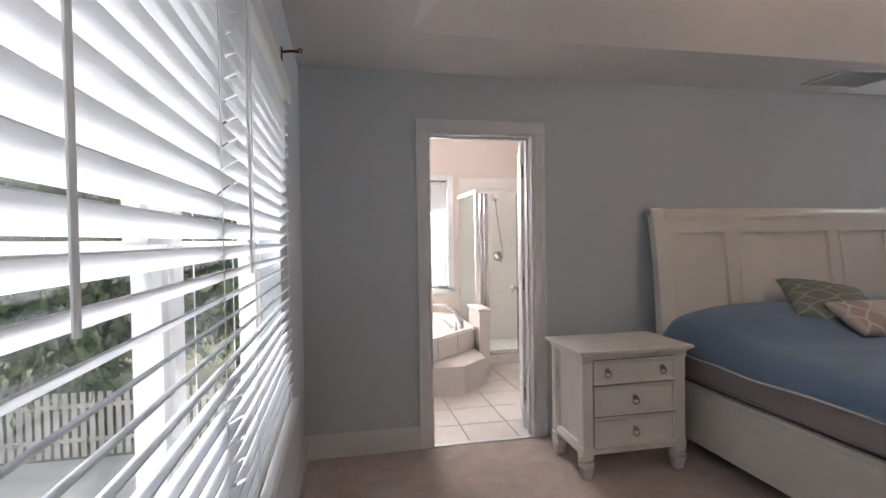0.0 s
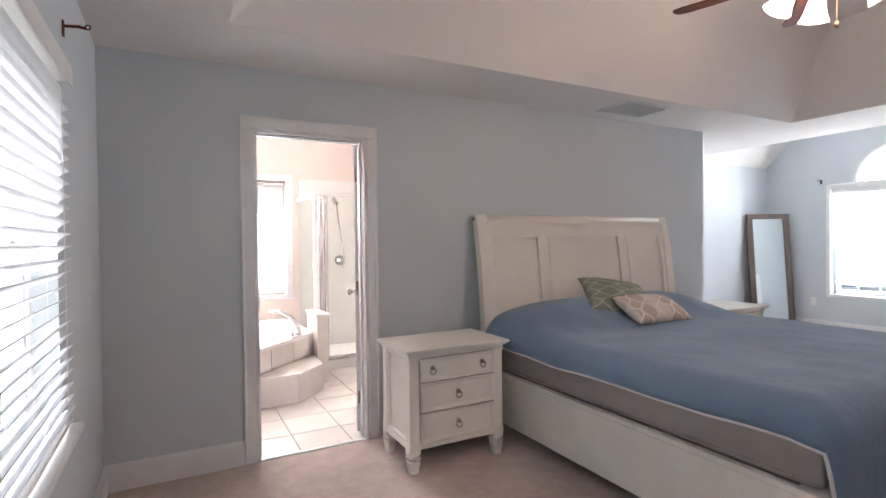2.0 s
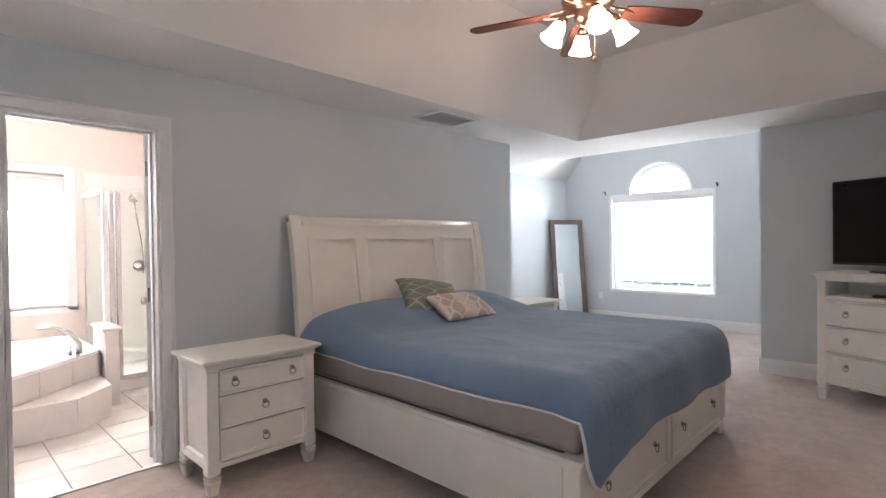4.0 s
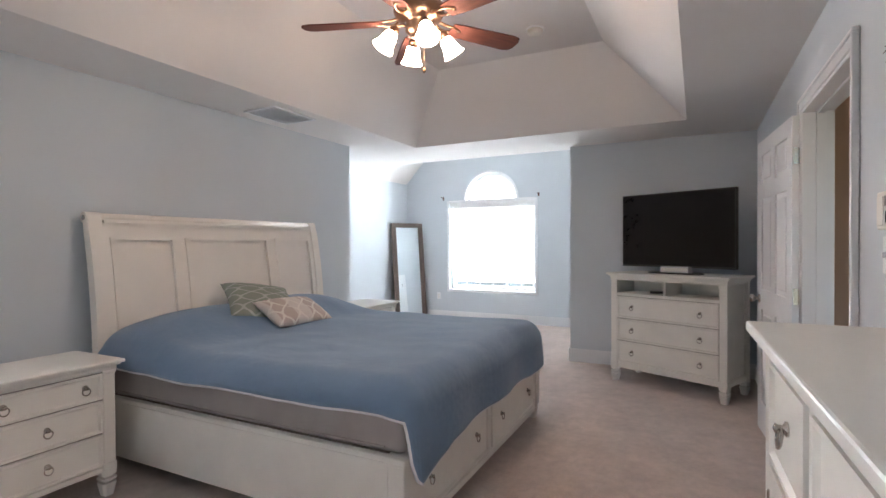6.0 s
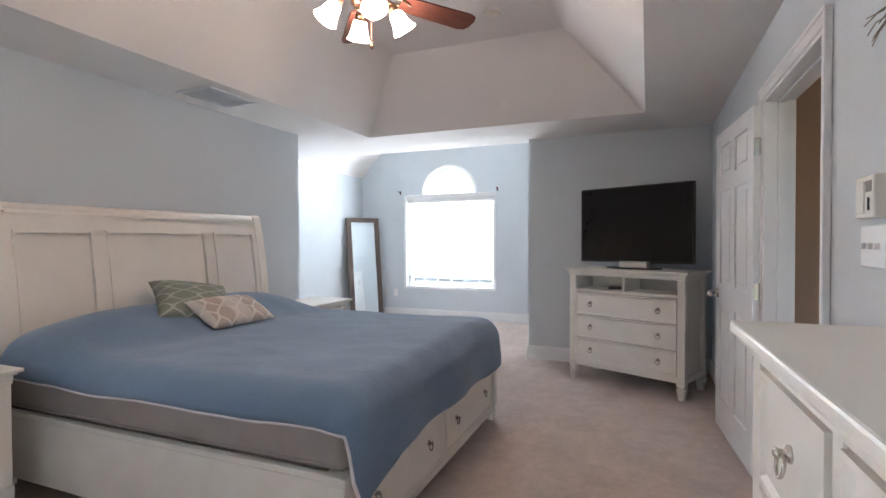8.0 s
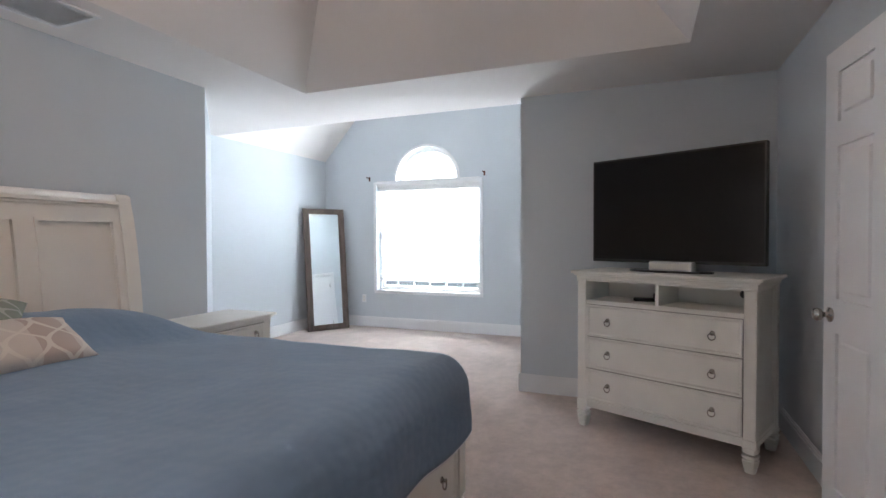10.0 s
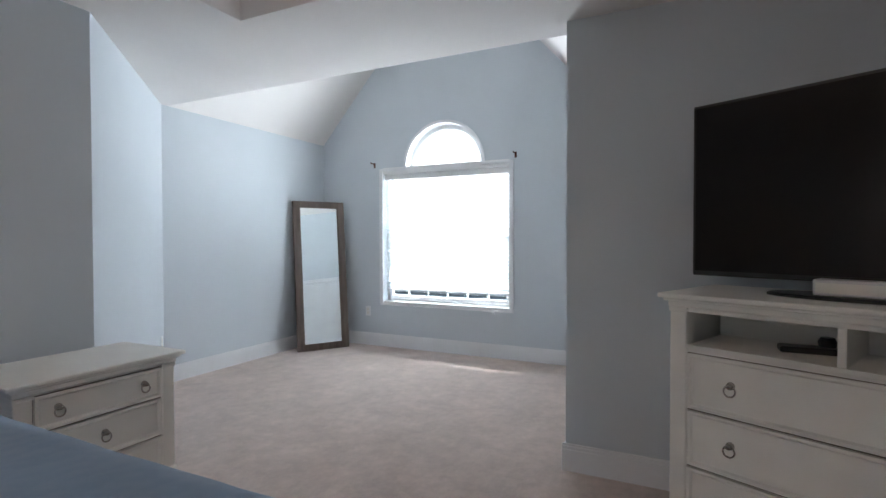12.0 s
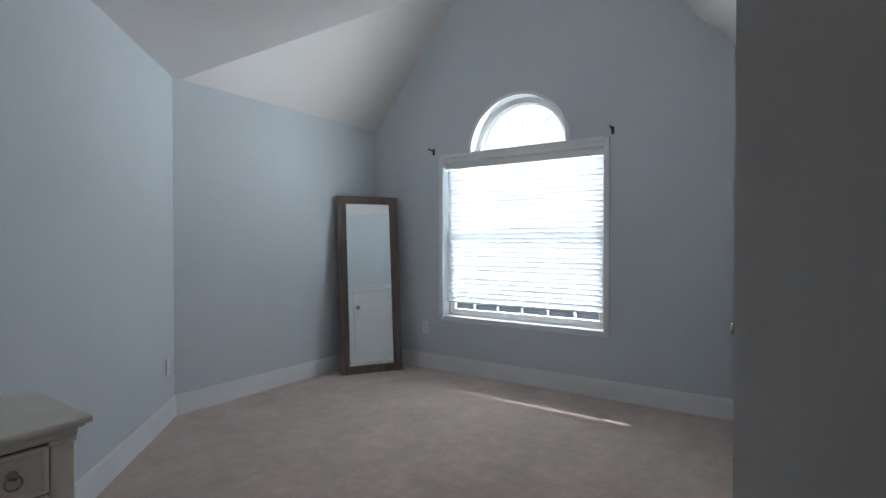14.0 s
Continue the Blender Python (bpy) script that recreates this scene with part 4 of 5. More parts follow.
    for x0, x1 in ((-0.915, -0.03), (0.03, 0.915)):
        drawer(b, x0, x1, 0.112, 0.396, -1.078, (x0 + 0.17, x1 - 0.17))
    part("slat_edge", B(-0.96, 0.96, -1.02, 1.02, 0.36, 0.434), M_GAP, b)
    return b


bed()


def pillowy(w, d, t, n=22, power=0.45, seed=0):
    """Cushion: two bulged sheets meeting in a seam, with uv."""
    bm = bmesh.new()
    uvl = bm.loops.layers.uv.new("uv")
    rnd = Vector((seed * 3.7, seed * 1.3, 0))
    sides = []
    for s in (1, -1):
        g = []
        for j in range(n + 1):
            row = []
            for i in range(n + 1):
                u, v = -1 + 2 * i / n, -1 + 2 * j / n
                e = max(0.0, (1 - abs(u) ** 2.4) * (1 - abs(v) ** 2.4)) ** power
                pinch = 1 - 0.07 * (1 - abs(u) ** 2) * abs(v) ** 3 - 0.0
                pinch2 = 1 - 0.07 * (1 - abs(v) ** 2) * abs(u) ** 3
                wr = 0.012 * noise.noise(Vector((u * 2.2, v * 2.2, s)) + rnd) * e
                row.append(bm.verts.new((u * w / 2 * pinch2, v * d / 2 * pinch, s * t / 2 * e + wr)))
            g.append(row)
        for j in range(n):
            for i in range(n):
                q = (g[j][i], g[j][i + 1], g[j + 1][i + 1], g[j + 1][i])
                fc = bm.faces.new(q)
                for lp, (a, c) in zip(fc.loops, ((i, j), (i + 1, j), (i + 1, j + 1), (i, j + 1))):
                    lp[uvl].uv = (a / n * w / d, c / n)
        sides.append(g)
    bmesh.ops.remove_doubles(bm, verts=bm.verts, dist=0.0005)
    return bm


def mattress():
    m = thing("mattress", (3.03, 1.895, 0.437), 0, "grey fabric covered mattress on the bed", "mattress")
    bm = B(-0.982, 0.982, -1.085, 1.02, -0.003, 0.27, 0.045, 4)
    bmesh.ops.subdivide_edges(bm, edges=[e for e in bm.edges if e.calc_length() > 0.2], cuts=26, use_grid_fill=True)
    for v in bm.verts:
        if 0.03 < v.co.z < 0.24:
            side = Vector((v.co.x, v.co.y * 0.3, 0)).normalized()
            v.co -= side * 0.016 * max(0.0, noise.noise(Vector((v.co.x * 2, (v.co.y + v.co.z * 0.8) * 9, v.co.z * 4))))
    part("cover", bm, M_GREY_FABRIC, m, smooth=True)
    pip = tube([(-0.984, -0.99, 0.03), (-0.987, 0.0, 0.026), (-0.984, 0.99, 0.03)], 0.006, 8)
    part("piping", pip, M_GREY_FABRIC, m)


mattress()


def quilt():
    """Quilt draped over the bed: short on the west side, long over the foot, humped over pillows at the head."""
    q = thing("quilt", (3.03, 1.9, 0.437), 0, "blue quilted bedspread with white fringe spread over the bed", "bedspread")
    z0, hx, foot, head = 0.303, 1.015, -1.13, 1.02
    hangs = (0.075, 0.22)
    rad = 0.13
    U = np.linspace(-hx - hangs[0], hx + hangs[1], 110)
    V = np.linspace(foot - 0.43, head, 110)

    def fold(over):
        """Outward run and drop for a length past the bed's edge."""
        if over <= 0:
            return 0.0, 0.0
        if over < rad * 1.57:
            a = over / rad
            return rad * math.sin(a), rad * (1 - math.cos(a))
        return rad, rad + over - rad * 1.57
    bm = bmesh.new()
    uvl = bm.loops.layers.uv.new("uv")
    grid = []
    for v_flat in V:
        row = []
        for u in U:
            v = v_flat
            ex, ey = hx - rad, foot + rad
            if v < ey:
                v = ey + (v - ey) * np.interp(u, (-1.1, -1.0, -0.90, -0.78, -0.66, -0.2, 0.9, 1.0, 1.22), (0.66, 0.84, 0.92, 0.80, 0.72, 0.70, 0.70, 0.64, 0.5))
            ox, oy = max(0, abs(u) - ex), max(0, ey - v)
            o = math.hypot(ox, oy)
            if ox > 0 and oy > 0:
                o = max(ox, oy) + 0.12 * min(ox, oy)
            run, drop = fold(o)
            dx = run * (ox / math.hypot(ox, oy)) if o else 0
            dy = run * (oy / math.hypot(ox, oy)) if o else 0
            x = math.copysign(min(abs(u), ex) + dx, u)
            y = max(v, ey) - dy
            z = z0 - drop
            # pillows under the cloth
            hv = max(0.0, min(1.0, (v - 0.30) / 0.50))
            hv = hv * hv * (3 - 2 * hv) * (1.0 - 0.25 * max(0.0, (v - 0.85) / 0.17))
            hu = max(0.0, 1 - (abs(u) / 0.99) ** 5) * (1 - 0.10 * math.exp(-(u / 0.12) ** 2))
            z += 0.165 * hv * hu
            z += 0.020 * noise.noise(Vector((u * 1.6, v * 1.6, 3))) + 0.006 * noise.noise(Vector((u * 6, v * 5, 1)))
            k = min(1.0, drop / 0.25)
            if oy > 0:
                y -= k * 0.022 * (1 + math.sin(u * 9 + 1.0)) * 0.7
            if ox > 0:
                x += math.copysign(k * 0.012 * (1 + math.sin(v * 8)), u)
            if oy > 0 and v < foot - 0.3:
                z += 0.010 * math.sin(u * 5.2 + 0.6) * (foot - 0.3 - v) / 0.13
            row.append(bm.verts.new((x, y, z)))
        grid.append(row)
    for j in range(len(V) - 1):
        for i in range(len(U) - 1):
            fc = bm.faces.new((grid[j][i], grid[j][i + 1], grid[j + 1][i + 1], grid[j + 1][i]))
            for lp, (a, c) in zip(fc.loops, ((i, j), (i + 1, j), (i + 1, j + 1), (i, j + 1))):
                lp[uvl].uv = (U[a], V[c])
    hem = [grid[j][0].co.copy() for j in range(len(V) - 1, -1, -1)] + [v.co.copy() for v in grid[0]]
    hem2 = [grid[j][-1].co.copy() for j in range(len(V))]
    cloth = part("cloth", bm, M_QUILT, q, smooth=True)
    so = cloth.modifiers.new("thickness", 'SOLIDIFY')
    so.thickness, so.offset = 0.008, 1
    fr_ = bmesh.new()
    rnd = random.Random(2)
    for line in (hem, hem2):
        merge(fr_, tube([p + Vector((0, 0, -0.004)) for p in line], 0.0085, 6))
        for a, c in zip(line, line[1:]):
            n = max(1, int((c - a).length / 0.012))
            for k in range(n):
                p = a.lerp(c, k / n)
                e = p + Vector((rnd.uniform(-0.006, 0.006), rnd.uniform(-0.006, 0.006), -rnd.uniform(0.008, 0.016)))
                fr_.faces.new([fr_.verts.new(w) for w in (p + Vector((0.002, 0.002, 0)), p - Vector((0.002, 0.002, 0)), e)])
    part("fringe", fr_, M_FRINGE, q, "white cotton fringe")


quilt()
cg = thing("throw_pillow", (2.93, 2.62, 0.93), 0, "sage green throw pillow with white lattice pattern on the bed", "throw pillow")
part("cover", pillowy(0.50, 0.50, 0.15, seed=1), M_GREEN, cg, smooth=True)
cg.matrix_world = pose(2.98, 2.60, 0.905, 22, 8, -28)
cb = thing("throw_pillow", (3.10, 2.32, 0.85), 0, "beige oblong throw pillow with lattice pattern on the bed", "throw pillow")
part("cover", pillowy(0.56, 0.30, 0.13, seed=2), M_BEIGE, cb, smooth=True)
cb.matrix_world = pose(3.065, 2.35, 0.838, 30, 2, 0)

# television and what stands on the chest
CT = pose(5.348, -0.118, 1.038, 0, 0, CHEST_RZ)


def television():
    t = thing("television", (0, 0, 0), 0, "large black flat-screen television on the media chest", "television")
    t.matrix_world = pose(5.343, -0.102, 1.038, 0, 0, -116.6)
    w, z0, z1 = 1.07, 0.055, 0.748
    part("housing", B(-w / 2, w / 2, -0.012, 0.03, z0, z1, 0.004), M_BLACK, t)
    part("back_cover", B(-w / 2 + 0.12, w / 2 - 0.12, 0.028, 0.065, z0 + 0.06, z1 - 0.12, 0.012), M_BLACK, t)
    part("screen", B(-w / 2 + 0.012, w / 2 - 0.012, -0.0145, -0.0115, z0 + 0.02, z1 - 0.012), M_SCREEN, t, "dark glossy screen")
    part("neck", B(-0.05, 0.05, 0.0, 0.03, 0.01, z0 + 0.05, 0.004), M_BLACK, t)
    st = lathe([(0.26, 0.0), (0.26, 0.008), (0.25, 0.012)], 36)
    part("stand_base", moved(st, Matrix.Diagonal((1, 0.45, 1, 1))), M_BLACK, t)


television()
box_ = thing("media_box", (0, 0, 0), 0, "small silver media box in front of the television", "media box")
box_.matrix_world = CT @ pose(0.018, -0.062, 0.0125, 0, 0, -2)
part("shell", B(-0.13, 0.13, -0.03, 0.05, 0.0, 0.055, 0.006, 2), M_SILVER, box_)
part("front_trim", B(-0.12, 0.12, -0.0315, -0.030, 0.010, 0.044), M_PLASTIC, box_)
rc = thing("remote_control", (0, 0, 0), 0, "black remote control and receiver on the chest shelf", "remote control")
rc.matrix_world = CT @ pose(-0.13, -0.06, -0.05 - 0.152 + 0.0125, 0, 0, 25)
part("shell", B(-0.085, 0.085, -0.035, 0.035, 0, 0.022, 0.006, 2), M_BLACK, rc)
part("puck", moved(lathe([(0.025, 0.0), (0.028, 0.02), (0.02, 0.035)], 16), Matrix.Translation((0.06, 0.02, 0.018))), M_BLACK, rc)

# things on the south wall
th = thing("thermostat", (2.19, YS, 1.36), 180, "ivory plastic thermostat with small grey display on the wall", "thermostat")
part("shell", B(-0.062, 0.062, -0.03, 0.0, 0.0, 0.115, 0.005, 2), M_PLASTIC, th)
part("display", B(0.012, 0.048, -0.0315, -0.029, 0.07, 0.1), M_GROUT, th)
part("flap", B(-0.05, 0.005, -0.0335, -0.029, 0.012, 0.1, 0.002), M_PLASTIC, th)
part("slider", B(0.03, 0.036, -0.034, -0.029, 0.02, 0.055, 0.001), M_BLACK, th)
sw = thing("light_switch", (2.205, YS, 1.225), 180, "white triple light switch plate on the wall", "light switch")
part("plate", B(-0.082, 0.082, -0.006, 0.0, 0.0, 0.116, 0.003, 2), M_TRIM, sw)
for k in (-1, 0, 1):
    part("toggle", B(k * 0.046 - 0.005, k * 0.046 + 0.005, -0.018, -0.005, 0.05, 0.068, 0.002), M_TRIM, sw)


def twig_art():
    """Metal branches fixed to the wall."""
    t = thing("wall_art", (1.92, YS + 0.012, 1.87), 0, "brown metal twig wall decoration", "wall decoration")
    rnd = random.Random(11)
    for k in range(4):
        y0 = 0.06 - k * 0.035
        x = 0.0
        pts = [(-0.30, 0.0, y0 * 0.4)]
        for i in range(8):
            pts.append((-0.30 + (i + 1) * 0.075, 0.012 * math.sin(i + k), y0 * (0.4 + 0.04 * i) + rnd.uniform(-0.012, 0.012)))
        part("branch", tube(pts, [0.004 - 0.0003 * i for i in range(9)], 6), M_DKWOOD, t)
        for i in (3, 5, 6):
            p = Vector(pts[i])
            part("twig", tube([p, p + Vector((0.07, 0.01, rnd.choice((-1, 1)) * 0.03))], [0.0025, 0.0015], 5), M_DKWOOD, t)


twig_art()


def outlet(loc, rz):
    o = thing("wall_outlet", loc, rz, "white electrical outlet plate on the wall", "wall outlet")
    part("plate", B(-0.035, 0.035, -0.005, 0, -0.057, 0.057, 0.002), M_TRIM, o)
    for z in (-0.02, 0.02):
        part("socket", B(-0.014, 0.014, -0.007, -0.004, z - 0.013, z + 0.013, 0.003), M_PLASTIC, o)


sp = thing("light_switch", (XE + 0.09, AS, 1.24), 180, "white light switch plate beside the alcove opening", "light switch")
part("plate", B(-0.035, 0.035, -0.006, 0, -0.058, 0.058, 0.002), M_TRIM, sp)
part("toggle", B(-0.005, 0.005, -0.016, -0.005, -0.01, 0.01, 0.002), M_TRIM, sp)
outlet((5.98, 4.346, 0.38), 45)
outlet((AX, 3.80, 0.40), -90)

# ---- alcove mirror ----


def floor_mirror():
    m = thing("floor_mirror", (0, 0, 0), 0, "tall mirror in dark brown wooden frame leaning in the corner", "mirror")
    bl, br = Vector((7.51, 4.255, 0)), Vector((8.01, 3.935, 0))
    mid = (bl + br) / 2
    w, h = 0.60, 1.69
    # local x along the frame, local y into the corner
    m.matrix_world = Matrix.Translation(mid) @ Matrix.Rotation(radians(-32.6), 4, 'Z') @ Matrix.Rotation(radians(-6.0), 4, 'X')
    f = bmesh.new()
    fw = 0.075
    for x0, x1, z0, z1 in ((-w / 2, -w / 2 + fw, 0, h), (w / 2 - fw, w / 2, 0, h), (-w / 2 + fw, w / 2 - fw, 0, fw), (-w / 2 + fw, w / 2 - fw, h - fw, h)):
        box(f, x0, x1, -0.012, 0.022, z0, z1, 0.004)
    for x0, x1, z0, z1 in ((-w / 2 + fw, -w / 2 + fw + 0.01, fw, h - fw), (w / 2 - fw - 0.01, w / 2 - fw, fw, h - fw)):
        box(f, x0, x1, -0.006, 0.02, z0, z1)
    part("frame", f, M_DKWOOD, m)
    part("glass", B(-w / 2 + fw - 0.005, w / 2 - fw + 0.005, 0.002, 0.008, fw - 0.005, h - fw + 0.005), M_MIRROR, m, "silvered mirror glass")
    part("backing", B(-w / 2 + 0.01, w / 2 - 0.01, 0.022, 0.026, 0.01, h - 0.01), M_DKWOOD, m)


floor_mirror()

# ---- bathroom ----
BX0, BX1, BY1, BH = -0.3, 2.5, 5.94, 2.75
y0 = YN + T
wall("bath_wall_north", (BX1, BY1), (BX0, BY1), BH, [(BX1 - 1.22, BX1 - 0.28, 0.74, 2.05)], material=M_BATHWALL)
wall("bath_wall_west", (BX0, BY1 + T), (BX0, y0), BH, material=M_BATHWALL)
wall("bath_wall_east", (BX1, y0), (BX1, BY1 + T), BH, material=M_BATHWALL)
bm = bmesh.new()
box(bm, BX0, BD0 - 0.005, y0, y0 + 0.006, 0, BH)
box(bm, BD1 + 0.005, BX1, y0, y0 + 0.006, 0, BH)
box(bm, BD0 - 0.005, BD1 + 0.005, y0, y0 + 0.006, 2.035, BH)
part("bath_wall_south", bm, M_BATHWALL, kind="structure")
part("bath_ceiling", B(BX0 - 0.1, BX1 + 0.1, y0, BY1 + 0.1, BH, BH + 0.08), M_CEIL, kind="structure")
part("threshold", B(BD0 + 0.001, BD1 - 0.001, YN - 0.012, YN + 0.02, -0.01, 0.008, 0.003), M_TRIM, kind="structure")
bf = part("bath_floor", B(BX0, BX1, YN + 0.02, BY1, -0.1, -0.004), M_GROUT, kind="structure")
w3 = tagged(new("window_3"), "bright white bathroom window over the tub", "window", kind="structure")
f3 = bmesh.new()
for a in ((0.28, 0.33, 0.74, 2.05), (1.17, 1.22, 0.74, 2.05), (0.33, 1.17, 0.74, 0.79), (0.33, 1.17, 2.0, 2.05)):
    box(f3, a[0], a[1], BY1 + 0.05, BY1 + 0.10, a[2], a[3])
part("window_frame", f3, M_VINYL, w3)
part("pane", B(0.32, 1.18, BY1 + 0.07, BY1 + 0.075, 0.78, 2.01), M_GLASS, w3).visible_shadow = False
tr = bmesh.new()
for a in ((0.20, 0.28, 0.70, 2.13), (1.22, 1.30, 0.70, 2.13), (0.28, 1.22, 2.05, 2.13), (0.20, 1.30, 0.68, 0.74)):
    box(tr, a[0], a[1], BY1 - 0.018, BY1 + (0.05 if a[3] == 0.74 else 0), a[2], a[3], 0.003)
part("trim", tr, M_TRIM, w3)


sh3 = thing("roller_shade", (0.75, BY1 + 0.035, 0.75), 0, "white translucent shade drawn over the bathroom window", "window shade")
part("cloth", B(-0.455, 0.455, 0.0, 0.003, 0.01, 1.26), M_SLAT, sh3)
part("roller", tube([(-0.46, 0.0, 1.275), (0.46, 0.0, 1.275)], 0.018, 14), M_VINYL, sh3)
part("hem_bar", B(-0.455, 0.455, -0.006, 0.006, 0.0, 0.018, 0.003), M_VINYL, sh3)


def bathtub():
    t = thing("bathtub", (0.4, 4.9, 0), 0, "white corner bathtub with tiled surround and tiled step", "bathtub")
    ox, oy = 0.4, 4.9

    def poly(pts, z0, z1):
        return prism([(x - ox, y - oy) for x, y in pts], z0, z1)
    part("surround", poly([(BX0 + 0.01, 3.40), (1.255, 4.84), (1.255, BY1 - 0.01), (BX0 + 0.01, BY1 - 0.01)], -0.003, 0.43), M_TILE, t, "tiled tub surround")
    part("step", poly([(0.545, 4.16), (0.97, 4.156), (1.238, 4.425), (1.248, 4.825)], -0.003, 0.245), M_TILE, t, "tiled step")
    # rim with an oval basin sunk in it
    bm = bmesh.new()
    n = 48
    outer = [(BX0 + 0.01, 3.375), (1.25, 4.81), (1.25, BY1 - 0.02), (BX0 + 0.01, BY1 - 0.02)]
    c = Vector((0.42, 4.95))
    ringo, rings = [], []
    for i in range(n):
        a = 2 * math.pi * i / n
        d = Vector((math.cos(a), math.sin(a)))
        best = 9
        for k in range(len(outer)):
            p, q = Vector(outer[k]), Vector(outer[(k + 1) % len(outer)])
            e = q - p
            den = d.x * e.y - d.y * e.x
            if abs(den) > 1e-9:
                w = p - c
                s = (w.x * e.y - w.y * e.x) / den
                u = (w.x * d.y - w.y * d.x) / den
                if s > 0 and -1e-6 <= u <= 1 + 1e-6:
                    best = min(best, s)
        ringo.append(c + d * best)
    levels = [(ringo, 0.432), (ringo, 0.46)]
    for k, z in ((1.0, 0.462), (0.96, 0.455), (0.92, 0.41), (0.86, 0.26), (0.70, 0.12), (0.3, 0.10)):
        levels.append(([c + (p - c) * 0.80 * k for p in ringo] if k < 1.0 else [c + (p - c) * 0.83 for p in ringo], z))
    prev = None
    for pts, z in levels:
        cur = [bm.verts.new((p.x - ox, p.y - oy, z)) for p in pts]
        if prev:
            for i in range(n):
                bm.faces.new((prev[i], prev[(i + 1) % n], cur[(i + 1) % n], cur[i]))
        prev = cur
    bm.faces.new(prev)
    part("basin", bm, M_TUB, t, "white acrylic basin", smooth=False)
    part("drain", moved(lathe([(0.035, 0), (0.035, 0.012), (0.02, 0.016)], 16), Matrix.Translation((0.42, -0.30, 0.30)) @ Matrix.Rotation(radians(70), 4, 'Y')), M_CHROME, t)
    fa = tube([(1.10 - ox, 4.78 - oy, 0.46), (1.10 - ox, 4.78 - oy, 0.53), (1.04 - ox, 4.80 - oy, 0.63), (0.95 - ox, 4.83 - oy, 0.685), (0.84 - ox, 4.86 - oy, 0.69)], [0.03, 0.026, 0.02, 0.016, 0.013], 12)
    part("faucet", fa, M_CHROME, t, "curved chrome faucet", smooth=True)
    part("faucet_handle", moved(lathe([(0.018, 0), (0.014, 0.02), (0.008, 0.07), (0.014, 0.08)], 12), Matrix.Translation((1.02 - ox, 4.66 - oy, 0.46))), M_CHROME, t, smooth=True)
    # tiles on the face of the step and the surround
    tl = bmesh.new()
    for pts, z0, z1 in (([(0.555, 4.16), (0.97, 4.156), (1.238, 4.425)], 0.0, 0.245), ([(0.1, 3.768), (1.25, 4.835)], 0.247, 0.43)):
        for a, b2 in zip(pts, pts[1:]):
            a, b2 = Vector((*a, 0)), Vector((*b2, 0))
            L = (b2 - a).length
            k = max(1, round(L / 0.30))
            rot = math.atan2((b2 - a).y, (b2 - a).x)
            for i in range(k):
                tbm = B(i * L / k + 0.002, (i + 1) * L / k - 0.002, -0.006, 0.001, z0 + 0.003, z1 - 0.002, 0.0015)
                moved(tbm, Matrix.Translation(a - Vector((ox, oy, 0))) @ Matrix.Rotation(rot, 4, 'Z'))
                part("tile", tbm, M_TILE, t)
    tl.free()


bathtub()
hw_ = thing("half_wall", (1.31, 4.9, 0), 0, "tiled half wall between the tub and the shower", "half wall")
part("core", B(-0.05, 0.05, -0.22, 0.2, -0.003, 0.63), M_TILE, hw_)
part("cap", B(-0.07, 0.07, -0.24, 0.2, 0.63, 0.655, 0.006), M_TUB, hw_)


def shower():
    s = thing("shower_stall", (1.365, 5.12, 0), 0, "glass shower stall with white panels and chrome posts", "shower")
    w, d, h = 1.10, 0.80, 1.86
    part("tray", B(0, w, 0, d, -0.003, 0.10, 0.01, 2), M_TUB, s)
    part("back_panel", B(0, w, d - 0.012, d, 0.10, 2.08), M_TUB, s)
    part("header", B(-0.02, w, -0.02, 0.03, h - 0.04, h, 0.004), M_VINYL, s)
    part("side_header", B(-0.02, 0.03, 0.03, d, h - 0.04, h, 0.004), M_VINYL, s)
    for k, x in enumerate((-0.02, 0.035, 0.085)):
        part("post", B(x, x + 0.04, -0.02, 0.02, 0.10, h - 0.04, 0.008, 2), M_CHROME if k else M_VINYL, s)
    for x in (0.44, 0.50):
        part("door_post", B(x, x + 0.03, -0.02, 0.015, 0.10, h - 0.04, 0.006), M_CHROME, s)
    part("door_glass", B(0.125, 0.44, -0.004, 0.004, 0.14, h - 0.04), M_GLASS, s)
    part("side_glass", B(0.002, 0.01, 0.02, d - 0.012, 0.12, h - 0.04), M_GLASS, s)
    part("door_rail", B(0.125, 0.44, -0.012, 0.012, 0.10, 0.14, 0.003), M_CHROME, s)
    hd = bmesh.new()
    merge(hd, tube([(0.40, d - 0.02, 1.84), (0.40, d - 0.10, 1.87), (0.40, d - 0.16, 1.83)], 0.01))
    merge(hd, moved(lathe([(0.012, 0.03), (0.045, 0), (0.045, -0.008)], 18), Matrix.Translation((0.40, d - 0.17, 1.80))))
    part("shower_head", hd, M_CHROME, s, smooth=True)
    part("hose", tube([(0.41, d - 0.16, 1.80), (0.44, d - 0.12, 1.62), (0.49, d - 0.08, 1.38), (0.52, d - 0.06, 1.14), (0.50, d - 0.06, 1.04), (0.48, d - 0.05, 1.12)], 0.008), M_CHROME, s, smooth=True)
    part("valve", moved(lathe([(0.06, 0), (0.06, 0.01), (0.03, 0.02), (0.025, 0.05)], 20), Matrix.Translation((0.48, d - 0.014, 1.12)) @ Matrix.Rotation(radians(90), 4, 'X')), M_CHROME, s, smooth=True)


shower()

# ---- outdoors ----
part("ground", B(-400, 400, -400, 400, -2.95, -2.7), M_GROUND, kind="structure")
part("patio", B(-9.0, -0.9, 1.5, 10.4, -2.699, -2.64), M_DECK, kind="structure")


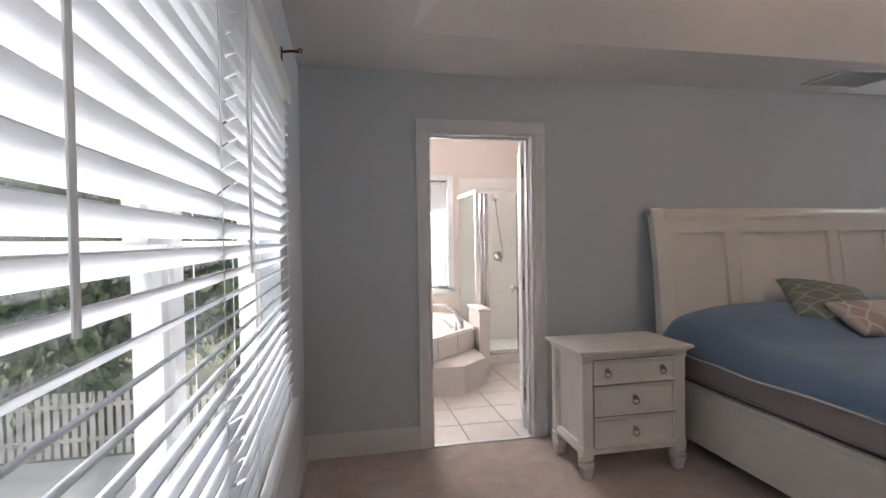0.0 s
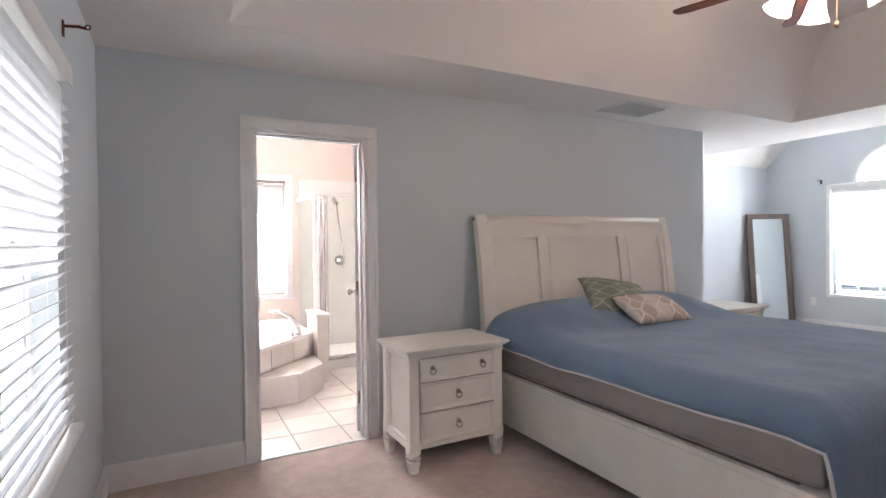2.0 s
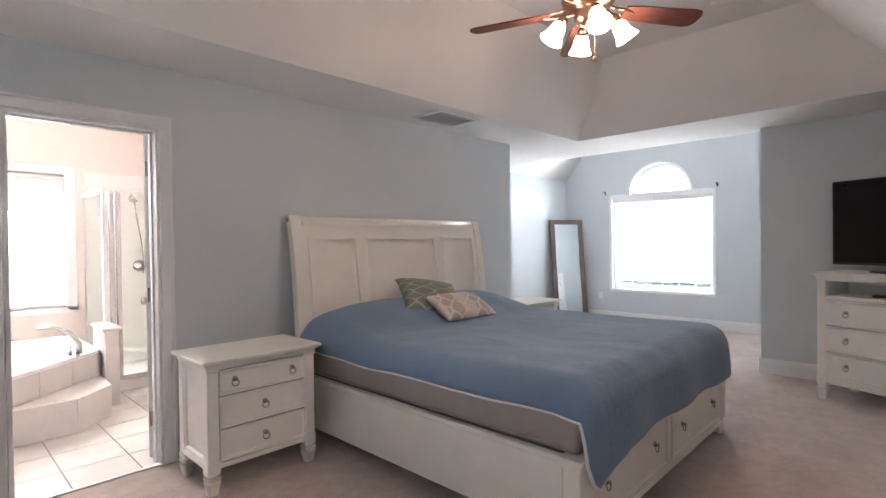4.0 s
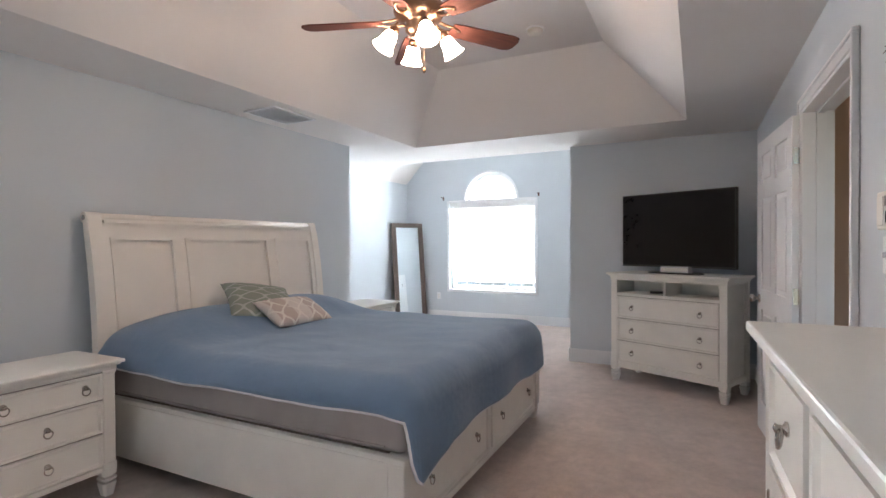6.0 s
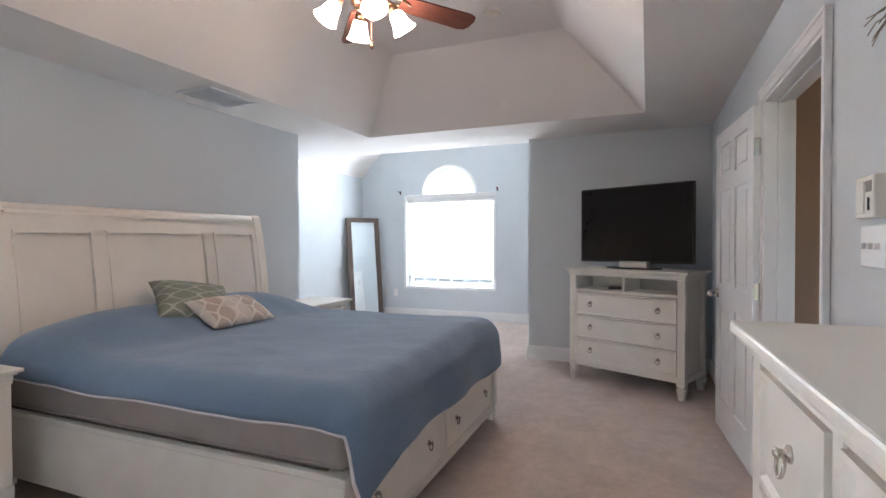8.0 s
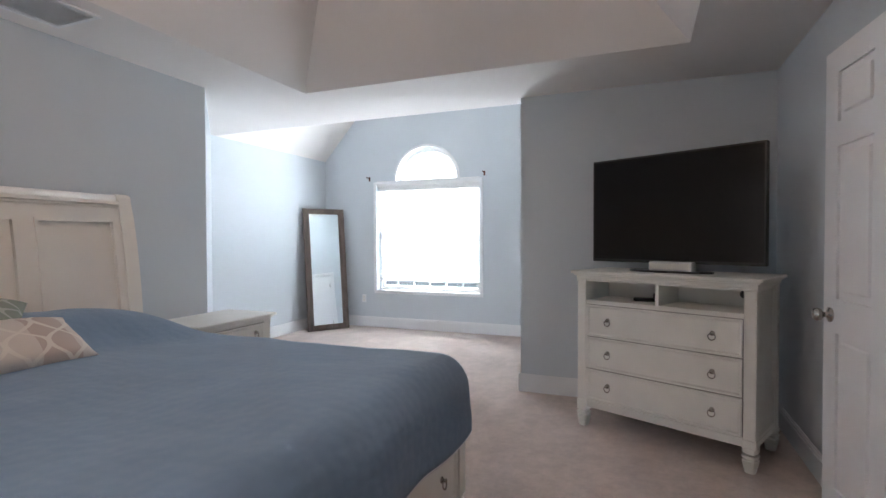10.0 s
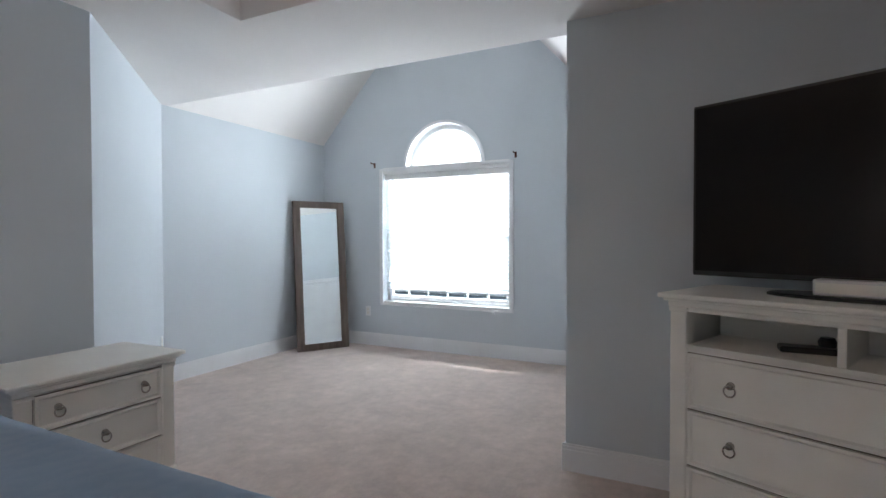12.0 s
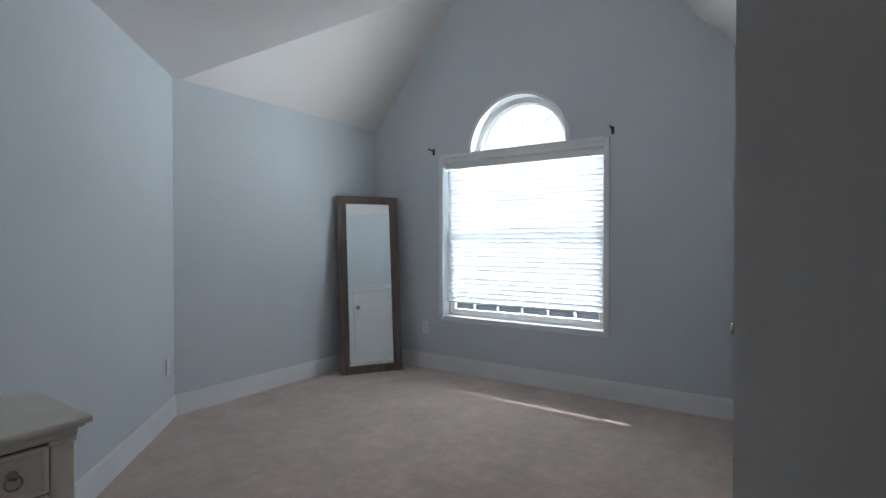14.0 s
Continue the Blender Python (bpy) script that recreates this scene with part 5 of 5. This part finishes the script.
# Pale slab added to brighten the ground seen through the alcove blind.
part("bright_ground_slab", B(8.6, 35, -50, 70, -2.699, -2.66), M_DECK, kind="structure")


def fence():
    f = thing("garden_fence", (-7.5, 10.6, -2.7), 0, "weathered wooden picket fence round the garden", "fence")
    for z in (0.30, 0.95):
        part("rail", B(-9, 9.5, 0.02, 0.06, z, z + 0.08), M_FENCE, f)
    pk = B(0, 0.09, 0, 0.02, 0.03, 1.25)
    me = bpy.data.meshes.new("picket")
    pk.to_mesh(me)
    pk.free()
    me.materials.append(M_FENCE)
    for i in range(122):
        o = new("picket", me)
        o.parent = f
        o.location = (-9 + i * 0.152, 0, 0)
    for i in range(8):
        part("post", B(-9 + i * 2.5, -8.9 + i * 2.5, 0.06, 0.16, -0.03, 1.35), M_FENCE, f)


fence()
part("lower_storey", B(XW - 0.155, JX, YS - 0.1, BY1 + 0.1, -2.7, -0.11), M_BRICK, kind="structure")


def tree(x, y, h, seed):
    rnd = random.Random(seed)
    t = thing("tree", (x, y, -2.7), 0, "leafy green garden tree", "tree", "trees beyond the fence")
    part("trunk", tube([(0, 0, -0.05), (0.05, 0.04, h * 0.25), (0.0, 0.1, h * 0.55), (0.1, 0.0, h * 0.8)], [0.2, 0.15, 0.10, 0.05], 10), M_BARK, t, smooth=True)
    limbs = []
    for i in range(14):
        a = rnd.uniform(0, 6.28)
        z = h * rnd.uniform(0.08, 0.7)
        L = h * rnd.uniform(0.18, 0.32)
        e = Vector((math.cos(a) * L, math.sin(a) * L, z + L * 0.6))
        part("limb", tube([(0.03, 0.04, z), tuple(Vector((0, 0, z)).lerp(e, 0.5) + Vector((0, 0, -0.1))), e], [0.06, 0.04, 0.015], 6), M_BARK, t)
        limbs.append(e)
    limbs.append(Vector((0, 0, h * 0.9)))
    verts, faces = [], []
    for e in limbs:
        for k in range(620):
            d = Vector((rnd.gauss(0, 1), rnd.gauss(0, 1), rnd.gauss(0, 0.75))) * h * 0.10
            p = e + d
            q = Euler((rnd.uniform(0, 6.28), rnd.uniform(0, 6.28), rnd.uniform(0, 6.28))).to_matrix()
            s = rnd.uniform(0.09, 0.19)
            n = len(verts)
            for c in ((-1, 0, 0), (0, -0.45, 0.1), (1, 0, 0), (0, 0.45, 0.1)):
                verts.append(tuple(p + q @ (Vector(c) * s)))
            faces.append((n, n + 1, n + 2, n + 3))
    me = bpy.data.meshes.new("crown")
    me.from_pydata(verts, [], faces)
    me.materials.append(M_LEAF)
    o = new("crown", me)
    o.parent = t
    tagged(o, kind="stuff")


for i, (x, y, h) in enumerate(((-2.2, 12.6, 8.5), (-4.6, 13.4, 9.0), (-7.0, 12.4, 8.5), (-9.6, 13.2, 9.0), (-12.4, 11.6, 8.0), (-3.2, 16.5, 8.5), (-7.0, 17.0, 9.0), (-14.0, 8.0, 7.0), (-13.5, 4.0, 7.5))):
    tree(x, y, h, 20 + i)


def neighbour():
    h = thing("neighbour_house", (36, 14.0, -2.7), 0, "pale neighbouring house with dark windows", "house")
    part("wall", B(0, 8, -8, 8, 0, 3.6), M_BRICK, h)
    part("roof", prism([(-8.4, 3.6), (8.4, 3.6), (0, 5.6)], -0.4, 8.4), M_ROOF, h).matrix_local = Matrix(((0, 0, 1, 0), (1, 0, 0, 0), (0, 1, 0, 0), (0, 0, 0, 1)))
    for y in (-5.6, -2.2, 1.6, 5.2):
        w = part("window", B(-0.03, 0.02, y - 0.8, y + 0.8, 0.9, 2.7), M_VINYL, h)
        part("pane", B(-0.035, -0.029, y - 0.72, y + 0.72, 1.0, 2.6), M_DARKPANE, w)


neighbour()
# Added glowing wall that whitens the sky seen through the alcove window.
M_WHITE_GLOW = glow_material("white_sky_glow", (0.95, 0.98, 1.0), 2.2)
part("glow_backdrop", B(62, 62.2, -70, 120, -2.7, 34), M_WHITE_GLOW, kind="structure")

# ---- bathroom floor tiles ----
TS = 0.345
tb = B(-TS / 2 + 0.003, TS / 2 - 0.003, -TS / 2 + 0.003, TS / 2 - 0.003, -0.006, 0.0, 0.0015)
tme = bpy.data.meshes.new("tile")
tb.to_mesh(tme)
tb.free()
tme.materials.append(M_TILE)
for i in range(9):
    for j in range(8):
        cx, cy = 0.77 + TS / 2 + (i - 3) * TS, 3.475 - TS / 2 + j * TS
        if cx - TS / 2 > BX0 - 0.01 and cx + TS / 2 < BX1 and cy + TS / 2 < BY1:
            o = new("tile", tme)
            o.parent = bf
            o.location = (cx, cy, 0.0)
